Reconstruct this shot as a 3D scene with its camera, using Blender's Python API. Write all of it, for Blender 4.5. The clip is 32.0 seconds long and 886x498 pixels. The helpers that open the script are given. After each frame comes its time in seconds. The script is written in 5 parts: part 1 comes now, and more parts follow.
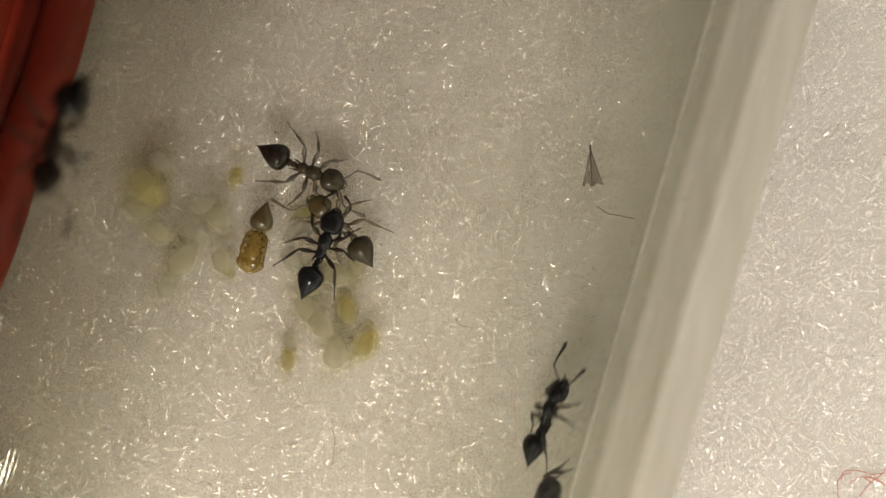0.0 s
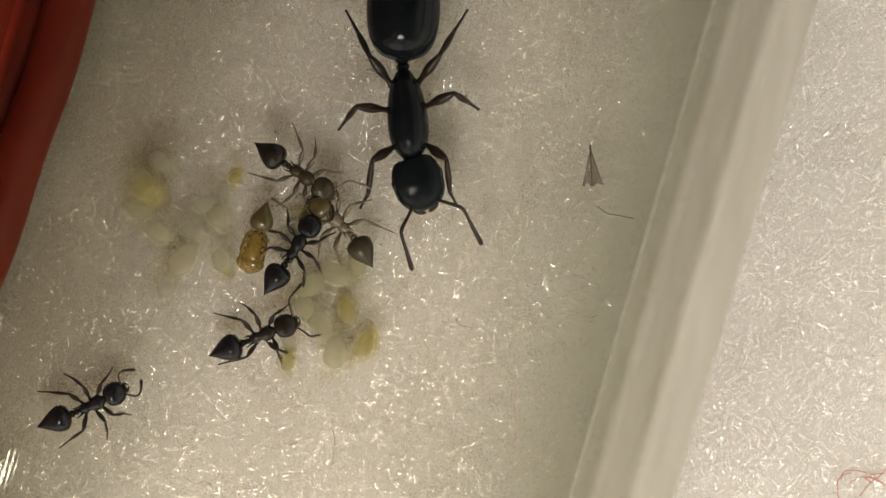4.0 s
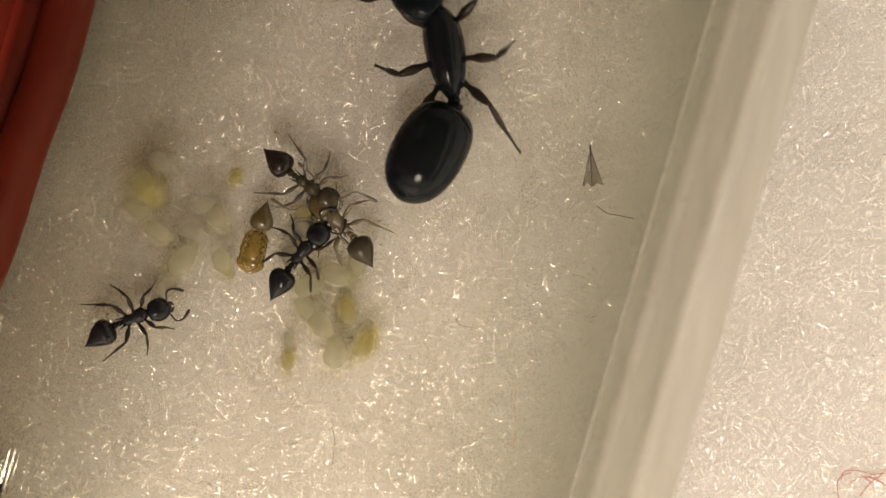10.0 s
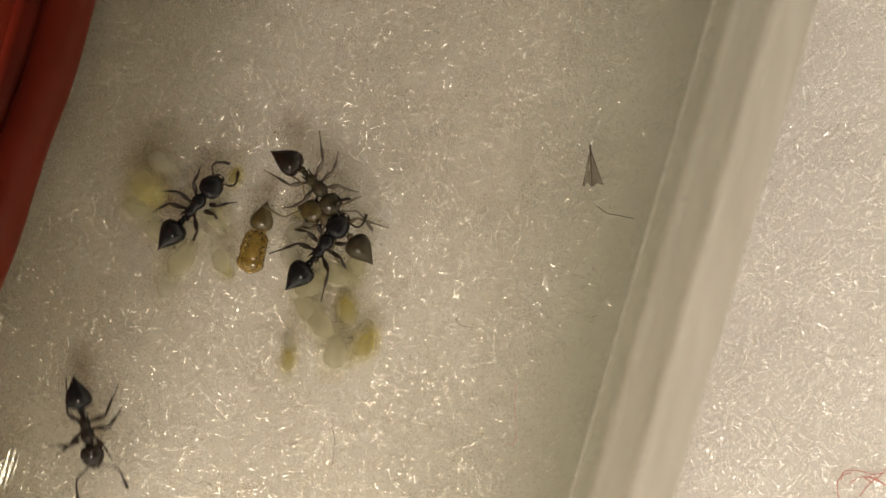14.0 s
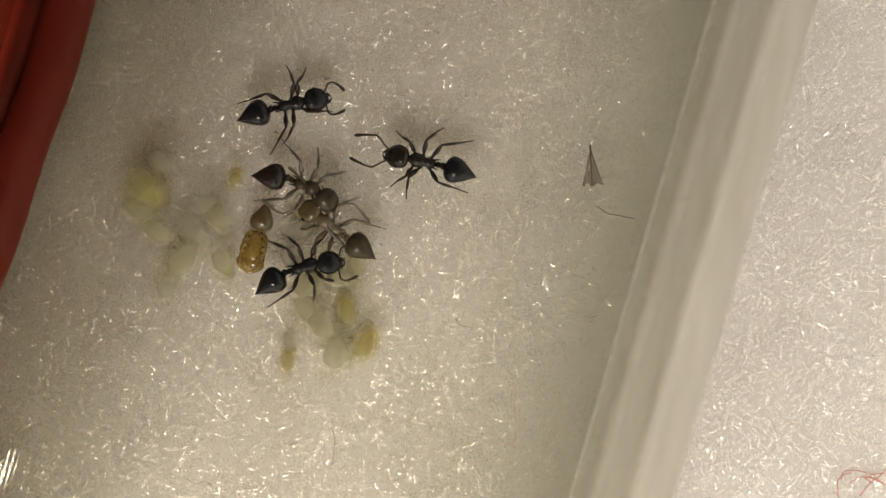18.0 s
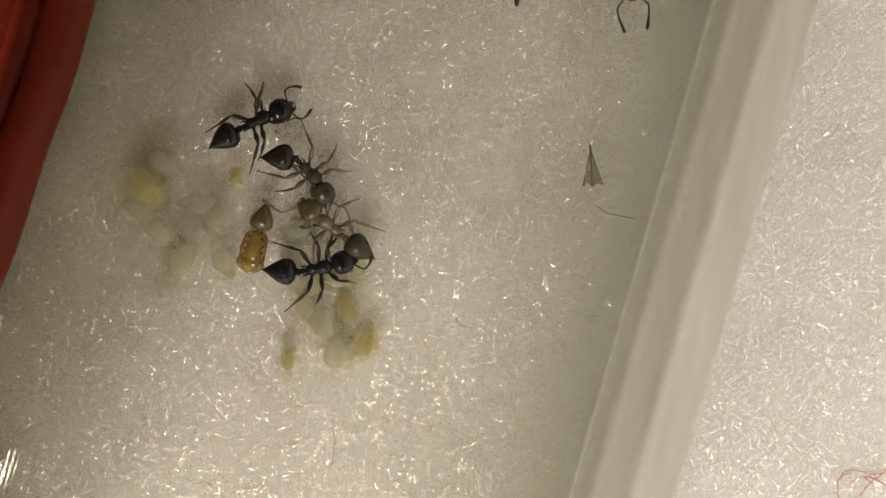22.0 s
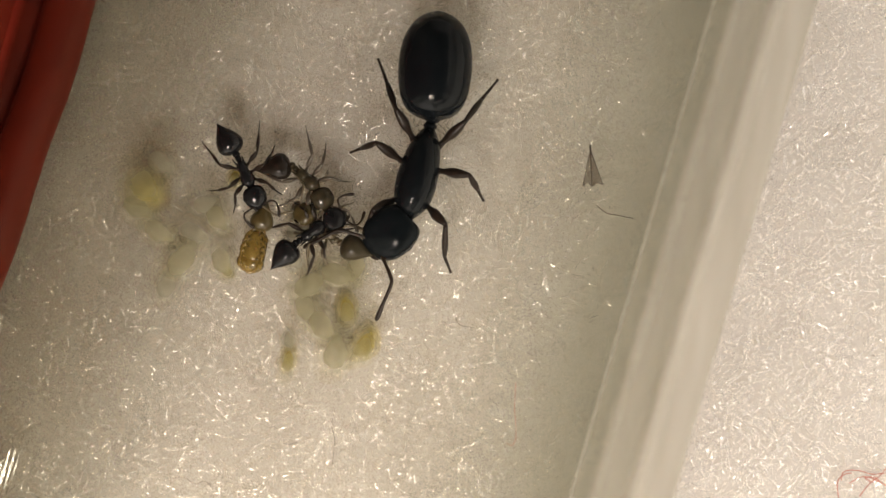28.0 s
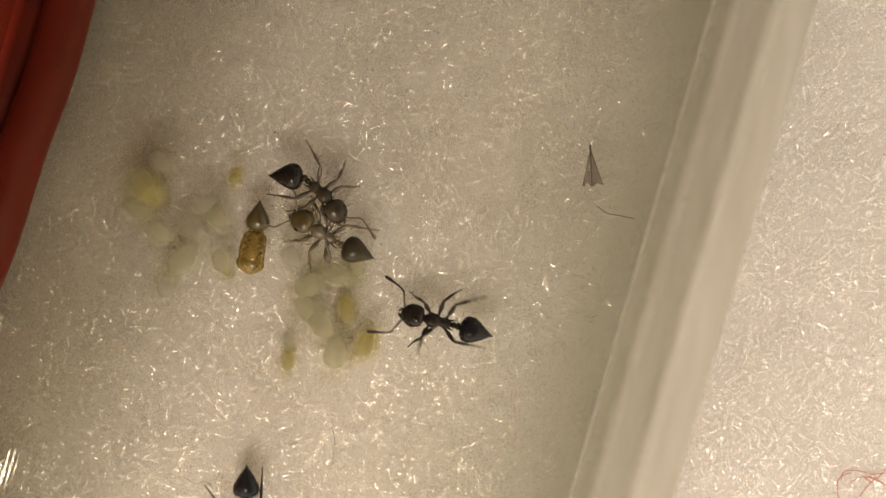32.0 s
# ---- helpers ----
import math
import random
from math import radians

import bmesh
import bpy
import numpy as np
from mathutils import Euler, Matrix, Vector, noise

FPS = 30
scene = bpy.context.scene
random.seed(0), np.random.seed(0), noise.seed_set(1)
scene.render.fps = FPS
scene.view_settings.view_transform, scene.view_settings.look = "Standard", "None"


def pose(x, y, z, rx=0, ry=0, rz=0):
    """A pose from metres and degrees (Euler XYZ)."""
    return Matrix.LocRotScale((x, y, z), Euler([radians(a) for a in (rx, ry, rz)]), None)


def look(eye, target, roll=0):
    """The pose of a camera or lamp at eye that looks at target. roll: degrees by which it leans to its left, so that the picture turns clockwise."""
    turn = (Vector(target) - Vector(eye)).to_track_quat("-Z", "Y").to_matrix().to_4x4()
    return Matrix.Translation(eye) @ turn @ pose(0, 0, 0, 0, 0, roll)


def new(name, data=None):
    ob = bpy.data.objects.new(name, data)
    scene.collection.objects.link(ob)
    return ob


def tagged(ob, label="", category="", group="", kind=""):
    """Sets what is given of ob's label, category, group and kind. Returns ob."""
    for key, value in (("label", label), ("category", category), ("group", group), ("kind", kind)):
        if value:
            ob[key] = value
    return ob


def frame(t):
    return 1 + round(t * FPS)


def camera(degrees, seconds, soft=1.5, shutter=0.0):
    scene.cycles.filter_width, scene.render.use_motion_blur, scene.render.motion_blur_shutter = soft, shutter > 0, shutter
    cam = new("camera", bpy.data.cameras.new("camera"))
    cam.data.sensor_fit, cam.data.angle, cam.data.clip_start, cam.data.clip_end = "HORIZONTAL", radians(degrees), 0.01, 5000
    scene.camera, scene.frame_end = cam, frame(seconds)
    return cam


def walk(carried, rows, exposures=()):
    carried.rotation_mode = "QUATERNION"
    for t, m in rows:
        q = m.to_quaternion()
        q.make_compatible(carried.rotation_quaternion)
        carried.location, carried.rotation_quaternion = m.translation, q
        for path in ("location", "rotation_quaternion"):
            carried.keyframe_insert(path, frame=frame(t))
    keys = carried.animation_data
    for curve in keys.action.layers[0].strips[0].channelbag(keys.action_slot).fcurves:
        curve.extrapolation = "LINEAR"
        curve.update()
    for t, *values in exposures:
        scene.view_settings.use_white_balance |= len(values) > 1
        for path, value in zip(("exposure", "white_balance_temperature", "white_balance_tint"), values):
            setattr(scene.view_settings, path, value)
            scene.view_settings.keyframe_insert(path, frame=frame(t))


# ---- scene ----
MM = 0.001          # the plan below is in millimetres
K = 0.0000214286    # one unit of an ant's own drawing


def mm(*v):
    return Vector(v) * MM


# ---------------------------------------------------------------- camera
cam = camera(31.28, 32.0, soft=1.35, shutter=0.2)
walk(cam, [(0.0, pose(0, 0, 0.060)), (32.0, pose(0, 0, 0.060))],
     exposures=[(0, 0.01, 6287, 9.5), (3, 0.01, 6181, 9.3), (6, 0.08, 6404, 12.6), (7, 0.11, 6548, 13.7),
                (9, 0.13, 6653, 13.9), (10, 0.15, 6760, 14.1), (11, -0.02, 6770, 14.0), (12, -0.03, 6780, 13.4), (13, -0.09, 6792, 12.3), (14, -0.08, 6646, 11.2),
                (17, 0.00, 6326, 10.6), (19, -0.02, 6156, 11.1), (20, -0.05, 6068, 13.6), (22, -0.02, 6116, 10.0),
                (25, 0.01, 6170, 13.8), (28, 0.15, 6377, 14.3), (29, 0.15, 6481, 14.5), (30, 0.17, 6586, 14.7),
                (31, 0.18, 6660, 16.6), (32, 0.02, 6904, 15.2)])
cam.data.dof.use_dof = True
cam.data.dof.focus_distance = 0.0597
cam.data.dof.aperture_fstop = 60.0

# ---------------------------------------------------------------- light
room = bpy.data.worlds.new("room")
scene.world = room
room.use_nodes = True
back = room.node_tree.nodes["Background"]
back.inputs["Color"].default_value = (1.0, 0.915, 0.81, 1)
# tilt added to the room light to lift the near right; no known source
side_of = room.node_tree.nodes.new("ShaderNodeTexCoord")
lean = room.node_tree.nodes.new("ShaderNodeVectorMath")
lean.operation = "DOT_PRODUCT"
lean.inputs[1].default_value = (0.50, -1.20, 0.0)
level = room.node_tree.nodes.new("ShaderNodeMath")
level.operation = "MULTIPLY_ADD"
level.inputs[1].default_value, level.inputs[2].default_value = 1.0, 1.42
room.node_tree.links.new(side_of.outputs["Generated"], lean.inputs[0])
room.node_tree.links.new(lean.outputs["Value"], level.inputs[0])
room.node_tree.links.new(level.outputs[0], back.inputs["Strength"])

lamp_data = bpy.data.lights.new("desk_lamp_light", "AREA")
lamp_data.shape, lamp_data.size = "DISK", 0.0140
lamp_data.energy = 0.0196
lamp_data.color = (1.0, 0.895, 0.785)
lamp = new("desk_lamp_light", lamp_data)
lamp.matrix_world = look((-0.007, -0.028, 0.040), (0.002, -0.008, 0.0))


# ---------------------------------------------------------------- materials
def material(name):
    m = bpy.data.materials.new(name)
    m.use_nodes = True
    t = m.node_tree
    return m, t, t.nodes["Principled BSDF"], t.nodes["Material Output"]


def node(t, kind, **values):
    n = t.nodes.new(kind)
    for key, value in values.items():
        n.inputs[key.replace("_", " ")].default_value = value
    return n


def ramp(t, fac, stops):
    r = t.nodes.new("ShaderNodeValToRGB")
    els = r.color_ramp.elements
    for i, (p, c) in enumerate(stops):
        e = els[i] if i < 2 else els.new(p)
        e.position, e.color = p, (*c, 1)
    t.links.new(fac, r.inputs["Fac"])
    return r.outputs["Color"]


def coords(t):
    return t.nodes.new("ShaderNodeTexCoord").outputs["Object"]


def bump(t, height, strength, distance, target):
    b = node(t, "ShaderNodeBump", Strength=strength, Distance=distance)
    t.links.new(height, b.inputs["Height"])
    t.links.new(b.outputs["Normal"], target)


def varied(name, dark, light, scale, rough, spec=0.5, bump_scale=0, bump_depth=0.0, coat=0.0, metal=0.0):
    """A surface with blotches at one scale and fine relief at another."""
    m, t, p, _ = material(name)
    co = coords(t)
    n = node(t, "ShaderNodeTexNoise", Scale=scale, Detail=4.0)
    t.links.new(co, n.inputs["Vector"])
    t.links.new(ramp(t, n.outputs["Fac"], [(0.3, dark), (0.7, light)]), p.inputs["Base Color"])
    p.inputs["Roughness"].default_value = rough
    p.inputs["Specular IOR Level"].default_value = spec
    p.inputs["Metallic"].default_value = metal
    p.inputs["Coat Weight"].default_value = coat
    if bump_scale:
        b = node(t, "ShaderNodeTexNoise", Scale=bump_scale, Detail=3.0)
        t.links.new(co, b.inputs["Vector"])
        bump(t, b.outputs["Fac"], 0.5, bump_depth, p.inputs["Normal"])
    return m


def see_through(m, share, tint=(1, 1, 1)):
    """Lets a share of the light pass straight through a thin or watery body."""
    t = m.node_tree
    out = t.nodes["Material Output"]
    clear = t.nodes.new("ShaderNodeBsdfTransparent")
    clear.inputs["Color"].default_value = (*tint, 1)
    mix = t.nodes.new("ShaderNodeMixShader")
    mix.inputs["Fac"].default_value = share
    t.links.new(t.nodes["Principled BSDF"].outputs[0], mix.inputs[1])
    t.links.new(clear.outputs[0], mix.inputs[2])
    t.links.new(mix.outputs[0], out.inputs["Surface"])
    return m


def watery(name, dark, light, core, rim, tint, spec=0.4, soft=0.55):
    """A soft body, milky in its thick middle and clear towards its thin edge."""
    m = see_through(varied(name, dark, light, 900.0, 0.34, spec=spec * 0.4, bump_scale=3000.0, bump_depth=0.000006), 0.5, tint)
    t = m.node_tree
    gen = t.nodes.new("ShaderNodeTexCoord").outputs["Generated"]
    at = t.nodes.new("ShaderNodeMapping")
    at.inputs["Location"].default_value = (-1.0, -1.0, 0.0)
    at.inputs["Scale"].default_value = (2.0, 2.0, 0.0)
    t.links.new(gen, at.inputs["Vector"])
    wob = node(t, "ShaderNodeTexNoise", Scale=5.0, Detail=2.0)
    t.links.new(gen, wob.inputs["Vector"])
    far = t.nodes.new("ShaderNodeVectorMath")
    far.operation = "LENGTH"
    t.links.new(at.outputs["Vector"], far.inputs[0])
    add = t.nodes.new("ShaderNodeMath")
    add.operation = "MULTIPLY_ADD"
    add.inputs[1].default_value = 0.5
    t.links.new(wob.outputs["Fac"], add.inputs[0])
    t.links.new(far.outputs["Value"], add.inputs[2])
    # light soaks through the body from both sides
    p = t.nodes["Principled BSDF"]
    soak = t.nodes.new("ShaderNodeBsdfTranslucent")
    t.links.new(p.inputs["Base Color"].links[0].from_socket, soak.inputs["Color"])
    flesh = t.nodes.new("ShaderNodeMixShader")
    t.links.new(p.outputs[0], flesh.inputs[1])
    t.links.new(soak.outputs[0], flesh.inputs[2])
    thin = t.nodes.new("ShaderNodeMapRange")
    thin.interpolation_type = "SMOOTHSTEP"
    thin.inputs["From Min"].default_value, thin.inputs["From Max"].default_value = soft, 1.2
    thin.inputs["To Min"].default_value, thin.inputs["To Max"].default_value = core, rim
    t.links.new(add.outputs[0], thin.inputs["Value"])
    mix = t.nodes["Material Output"].inputs["Surface"].links[0].from_node
    t.links.new(flesh.outputs[0], mix.inputs[1])
    t.links.new(thin.outputs["Result"], mix.inputs["Fac"])
    return m


def paper_material():
    m, t, p, _ = material("fibrous_white_paper")
    co = coords(t)
    big = node(t, "ShaderNodeTexNoise", Scale=140.0, Detail=5.0)
    fine = node(t, "ShaderNodeTexNoise", Scale=2600.0, Detail=4.0, Distortion=2.0)
    for n in (big, fine):
        t.links.new(co, n.inputs["Vector"])
    a = ramp(t, big.outputs["Fac"], [(0.3, (0.56, 0.527, 0.457)), (0.7, (0.66, 0.627, 0.56))])
    b = ramp(t, fine.outputs["Fac"], [(0.3, (0.95, 0.947, 0.94)), (0.65, (1.0, 1.0, 1.0))])
    mul = t.nodes.new("ShaderNodeMix")
    mul.data_type, mul.blend_type = "RGBA", "MULTIPLY"
    mul.inputs["Factor"].default_value = 1.0
    t.links.new(a, mul.inputs["A"])
    t.links.new(b, mul.inputs["B"])
    t.links.new(mul.outputs["Result"], p.inputs["Base Color"])
    p.inputs["Roughness"].default_value = 0.6
    # light wanders sideways in the loose fibres, which softens shadows
    p.inputs["Subsurface Weight"].default_value = 1.0
    p.inputs["Subsurface Radius"].default_value = (1.0, 0.95, 0.85)
    p.inputs["Subsurface Scale"].default_value = 0.006
    bump(t, fine.outputs["Fac"], 0.12, 0.00003, p.inputs["Normal"])
    return m


def clear_plastic():
    """Tube wall: each of its two skins lets most light through and mirrors some."""
    m, t, p, out = material("clear_plastic")
    t.nodes.remove(p)
    clear = t.nodes.new("ShaderNodeBsdfTransparent")
    gloss = node(t, "ShaderNodeBsdfGlossy", Roughness=0.36)
    gloss.inputs["Color"].default_value = (0.75, 0.76, 0.70, 1)
    co = coords(t)
    st = t.nodes.new("ShaderNodeMapping")
    st.inputs["Rotation"].default_value = (0, 0, math.atan(0.29))
    st.inputs["Scale"].default_value = (1.0, 0.03, 1.0)
    t.links.new(co, st.inputs["Vector"])
    n = node(t, "ShaderNodeTexNoise", Scale=1500.0, Detail=3.0)
    t.links.new(st.outputs["Vector"], n.inputs["Vector"])
    bump(t, n.outputs["Fac"], 0.15, 0.00002, gloss.inputs["Normal"])
    # the wall's olive tint deepens away from the tube's middle line, shade painted in
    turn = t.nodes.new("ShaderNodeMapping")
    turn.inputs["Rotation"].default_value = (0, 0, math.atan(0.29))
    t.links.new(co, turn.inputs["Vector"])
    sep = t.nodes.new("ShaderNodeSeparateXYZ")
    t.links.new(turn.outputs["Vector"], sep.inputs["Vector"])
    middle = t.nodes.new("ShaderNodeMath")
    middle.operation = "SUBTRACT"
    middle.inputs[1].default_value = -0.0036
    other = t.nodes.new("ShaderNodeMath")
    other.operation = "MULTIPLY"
    other.inputs[1].default_value = -1.38      # deeper over the red strip: that side's shade is put into the tint
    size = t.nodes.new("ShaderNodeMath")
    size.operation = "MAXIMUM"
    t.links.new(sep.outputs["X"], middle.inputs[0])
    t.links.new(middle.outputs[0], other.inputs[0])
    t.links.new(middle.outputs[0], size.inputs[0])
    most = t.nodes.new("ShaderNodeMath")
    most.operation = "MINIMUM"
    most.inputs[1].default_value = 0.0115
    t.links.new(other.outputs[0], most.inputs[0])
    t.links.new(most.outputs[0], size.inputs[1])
    # depth of the tint, not a true wall thickness
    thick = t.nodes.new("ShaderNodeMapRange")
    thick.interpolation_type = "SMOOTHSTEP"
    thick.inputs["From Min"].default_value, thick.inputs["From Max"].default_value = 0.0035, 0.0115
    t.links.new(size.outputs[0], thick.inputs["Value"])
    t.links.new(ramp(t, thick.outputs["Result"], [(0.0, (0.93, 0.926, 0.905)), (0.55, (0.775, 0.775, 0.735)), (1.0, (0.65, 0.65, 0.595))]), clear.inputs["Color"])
    mix = t.nodes.new("ShaderNodeMixShader")
    mix.inputs["Fac"].default_value = 0.004
    t.links.new(clear.outputs[0], mix.inputs[1])
    t.links.new(gloss.outputs[0], mix.inputs[2])
    t.links.new(mix.outputs[0], out.inputs["Surface"])
    return m


def fibre_material():
    """Thin pale fibre: light passes through it, and its skin is shiny."""
    m, t, p, out = material("shiny_white_fibre")
    t.nodes.remove(p)
    n = node(t, "ShaderNodeTexNoise", Scale=400.0, Detail=3.0)
    t.links.new(coords(t), n.inputs["Vector"])
    tone = ramp(t, n.outputs["Fac"], [(0.3, (0.72, 0.69, 0.62)), (0.7, (0.82, 0.79, 0.73))])
    face = t.nodes.new("ShaderNodeBsdfDiffuse")
    through_it = t.nodes.new("ShaderNodeBsdfTranslucent")
    shine = node(t, "ShaderNodeBsdfGlossy", Roughness=0.17)
    shine.inputs["Color"].default_value = (1.0, 0.97, 0.92, 1)
    t.links.new(tone, face.inputs["Color"])
    t.links.new(tone, through_it.inputs["Color"])
    soft_mix, shine_mix = (t.nodes.new("ShaderNodeMixShader") for _ in range(2))
    soft_mix.inputs["Fac"].default_value = 0.5
    shine_mix.inputs["Fac"].default_value = 0.52
    t.links.new(face.outputs[0], soft_mix.inputs[1])
    t.links.new(through_it.outputs[0], soft_mix.inputs[2])
    t.links.new(soft_mix.outputs[0], shine_mix.inputs[1])
    t.links.new(shine.outputs[0], shine_mix.inputs[2])
    clear = t.nodes.new("ShaderNodeBsdfTransparent")
    thin_mix = t.nodes.new("ShaderNodeMixShader")
    thin_mix.inputs["Fac"].default_value = 0.5
    t.links.new(shine_mix.outputs[0], thin_mix.inputs[1])
    t.links.new(clear.outputs[0], thin_mix.inputs[2])
    t.links.new(thin_mix.outputs[0], out.inputs["Surface"])
    return m


def milky_plastic():
    m, t, p, out = material("milky_plastic")
    t.nodes.remove(p)
    face = t.nodes.new("ShaderNodeBsdfDiffuse")
    glow_through = t.nodes.new("ShaderNodeBsdfTranslucent")
    co = coords(t)
    st = t.nodes.new("ShaderNodeMapping")
    st.inputs["Rotation"].default_value = (0, 0, math.atan(0.29))
    st.inputs["Scale"].default_value = (1.0, 0.02, 0.4)
    t.links.new(co, st.inputs["Vector"])
    n = node(t, "ShaderNodeTexNoise", Scale=900.0, Detail=2.0)
    t.links.new(st.outputs["Vector"], n.inputs["Vector"])
    t.links.new(ramp(t, n.outputs["Fac"], [(0.3, (0.47, 0.445, 0.365)), (0.7, (0.62, 0.592, 0.505))]), face.inputs["Color"])
    t.links.new(face.inputs["Color"].links[0].from_socket, glow_through.inputs["Color"])
    body = t.nodes.new("ShaderNodeMixShader")
    t.links.new(face.outputs[0], body.inputs[1])
    t.links.new(glow_through.outputs[0], body.inputs[2])
    clear = t.nodes.new("ShaderNodeBsdfTransparent")
    clear.inputs["Color"].default_value = (0.995, 0.99, 0.975, 1)
    mix = t.nodes.new("ShaderNodeMixShader")
    # clearer where the wall is thin, towards the bore
    sep = t.nodes.new("ShaderNodeSeparateXYZ")
    turn = t.nodes.new("ShaderNodeMapping")
    turn.inputs["Rotation"].default_value = (0, 0, math.atan(0.29))
    t.links.new(co, turn.inputs["Vector"])
    t.links.new(turn.outputs["Vector"], sep.inputs["Vector"])
    thick = t.nodes.new("ShaderNodeMapRange")
    thick.interpolation_type = "SMOOTHSTEP"
    thick.inputs["From Min"].default_value, thick.inputs["From Max"].default_value = 0.0055, 0.0080
    thick.inputs["To Min"].default_value, thick.inputs["To Max"].default_value = 1.0, 0.46
    t.links.new(sep.outputs["X"], thick.inputs["Value"])
    t.links.new(thick.outputs["Result"], mix.inputs["Fac"])
    t.links.new(ramp(t, thick.outputs["Result"], [(0.6, (0.995, 0.99, 0.975)), (1.0, (0.985, 0.985, 0.975))]), clear.inputs["Color"])
    t.links.new(body.outputs[0], mix.inputs[1])
    t.links.new(clear.outputs[0], mix.inputs[2])
    t.links.new(mix.outputs[0], out.inputs["Surface"])
    return m


PAPER = paper_material()
MILKY = milky_plastic()
HOUSING = varied("dark_grey_housing", (0.012, 0.012, 0.013), (0.022, 0.022, 0.023), 60.0, 0.5)
# near-white base colour carries the glint of the facets
FACET = varied("glint_white_facet", (0.74, 0.75, 0.69), (0.82, 0.82, 0.76), 900.0, 0.15, spec=0.9, coat=1.0)
FIBRE = fibre_material()
PLASTIC = clear_plastic()
RED_SHEET = varied("dark_red_plastic", (0.175, 0.016, 0.008), (0.30, 0.029, 0.014), 260.0, 0.42, bump_scale=2200.0, bump_depth=0.00004)
RED = varied("dull_red_plastic", (0.19, 0.019, 0.010), (0.33, 0.037, 0.019), 260.0, 0.42, bump_scale=2200.0, bump_depth=0.00004)
BLACK = varied("black_ant_cuticle", (0.0055, 0.0058, 0.0066), (0.0100, 0.0098, 0.0105), 3000.0, 0.065, spec=0.24, bump_scale=26000.0, bump_depth=0.0000001)
BROWN = varied("dark_brown_cuticle", (0.008, 0.006, 0.0045), (0.017, 0.0125, 0.009), 3000.0, 0.08, spec=0.25, bump_scale=26000.0, bump_depth=0.0000001)
LIMB = varied("dark_brown_limb", (0.011, 0.0075, 0.0055), (0.026, 0.017, 0.011), 5000.0, 0.36, spec=0.22)
QUEEN_BLACK = varied("polished_black_cuticle", (0.0034, 0.0046, 0.0056), (0.0058, 0.0074, 0.0088), 1500.0, 0.06, spec=0.13, bump_scale=16000.0, bump_depth=0.0000001)
QUEEN_HEAD = varied("blue_black_head_cuticle", (0.0032, 0.0047, 0.0058), (0.0058, 0.0082, 0.0098), 1500.0, 0.13, spec=0.09, bump_scale=14000.0, bump_depth=0.000010)
EYE = varied("dark_eye", (0.004, 0.004, 0.004), (0.008, 0.008, 0.008), 9000.0, 0.15)
GREY = varied("grey_brown_cuticle", (0.022, 0.018, 0.010), (0.048, 0.039, 0.022), 3000.0, 0.17, spec=0.2, bump_scale=26000.0, bump_depth=0.000003)
GREY_LIMB = varied("pale_grey_limb", (0.06, 0.05, 0.036), (0.11, 0.09, 0.065), 4000.0, 0.4)
CALLOW = varied("callow_olive_cuticle", (0.026, 0.022, 0.012), (0.050, 0.040, 0.022), 3000.0, 0.3, spec=0.2)
CALLOW_LIMB = varied("callow_tan_limb", (0.08, 0.064, 0.036), (0.14, 0.11, 0.064), 4000.0, 0.4)
AMBER = see_through(varied("amber_cuticle", (0.14, 0.092, 0.018), (0.25, 0.17, 0.04), 3500.0, 0.14, spec=0.5), 0.25, (1.0, 0.85, 0.5))
AMBER_DARK = varied("olive_amber_gaster", (0.050, 0.037, 0.012), (0.085, 0.064, 0.022), 3000.0, 0.28)
LARVA = watery("watery_cream_larva", (0.37, 0.345, 0.195), (0.44, 0.415, 0.25), 0.46, 0.985, (1.0, 0.99, 0.95), 0.3, 0.52)
PALE_LARVA = watery("pale_watery_larva", (0.34, 0.32, 0.185), (0.41, 0.385, 0.235), 0.28, 0.985, (1.0, 0.99, 0.95), 0.3, 0.52)
PUPA = watery("milky_pupa", (0.34, 0.325, 0.235), (0.41, 0.39, 0.285), 0.28, 0.985, (1.0, 0.99, 0.96), 0.3, 0.52)
GUT = watery("yellow_gut", (0.46, 0.37, 0.035), (0.54, 0.44, 0.07), 0.0, 0.985, (1.0, 0.97, 0.85), 0.2, 0.35)
WING = see_through(varied("brown_wing_membrane", (0.10, 0.075, 0.05), (0.20, 0.155, 0.10), 4000.0, 0.35), 0.55)
VEIN = varied("dark_wing_vein", (0.030, 0.022, 0.014), (0.06, 0.044, 0.027), 6000.0, 0.5)
HAIR = varied("dark_hair", (0.05, 0.035, 0.025), (0.10, 0.07, 0.05), 4000.0, 0.4)
RED_HAIR = varied("red_thread", (0.34, 0.09, 0.06), (0.48, 0.17, 0.12), 4000.0, 0.6)
CRUMB = varied("dark_crumb", (0.02, 0.017, 0.012), (0.06, 0.05, 0.035), 8000.0, 0.7)


# ---------------------------------------------------------------- mesh helpers
def finish(name, bm, mat, smooth=True):
    me = bpy.data.meshes.new(name)
    bmesh.ops.recalc_face_normals(bm, faces=bm.faces)
    for f in bm.faces:
        f.smooth = smooth
    bm.to_mesh(me)
    bm.free()
    me.materials.append(mat)
    return me


def part(name, me, parent, at=(0, 0, 0), label=""):
    """Links a mesh as one part under a thing or under a part."""
    ob = new(name, me)
    ob.parent = parent
    ob.location = at
    return tagged(ob, label)


def thing(name, label, category, group="", at=None):
    ob = new(name)
    ob.empty_display_size = 0.001
    if at is not None:
        ob.matrix_basis = at
    return tagged(ob, label, category, group)


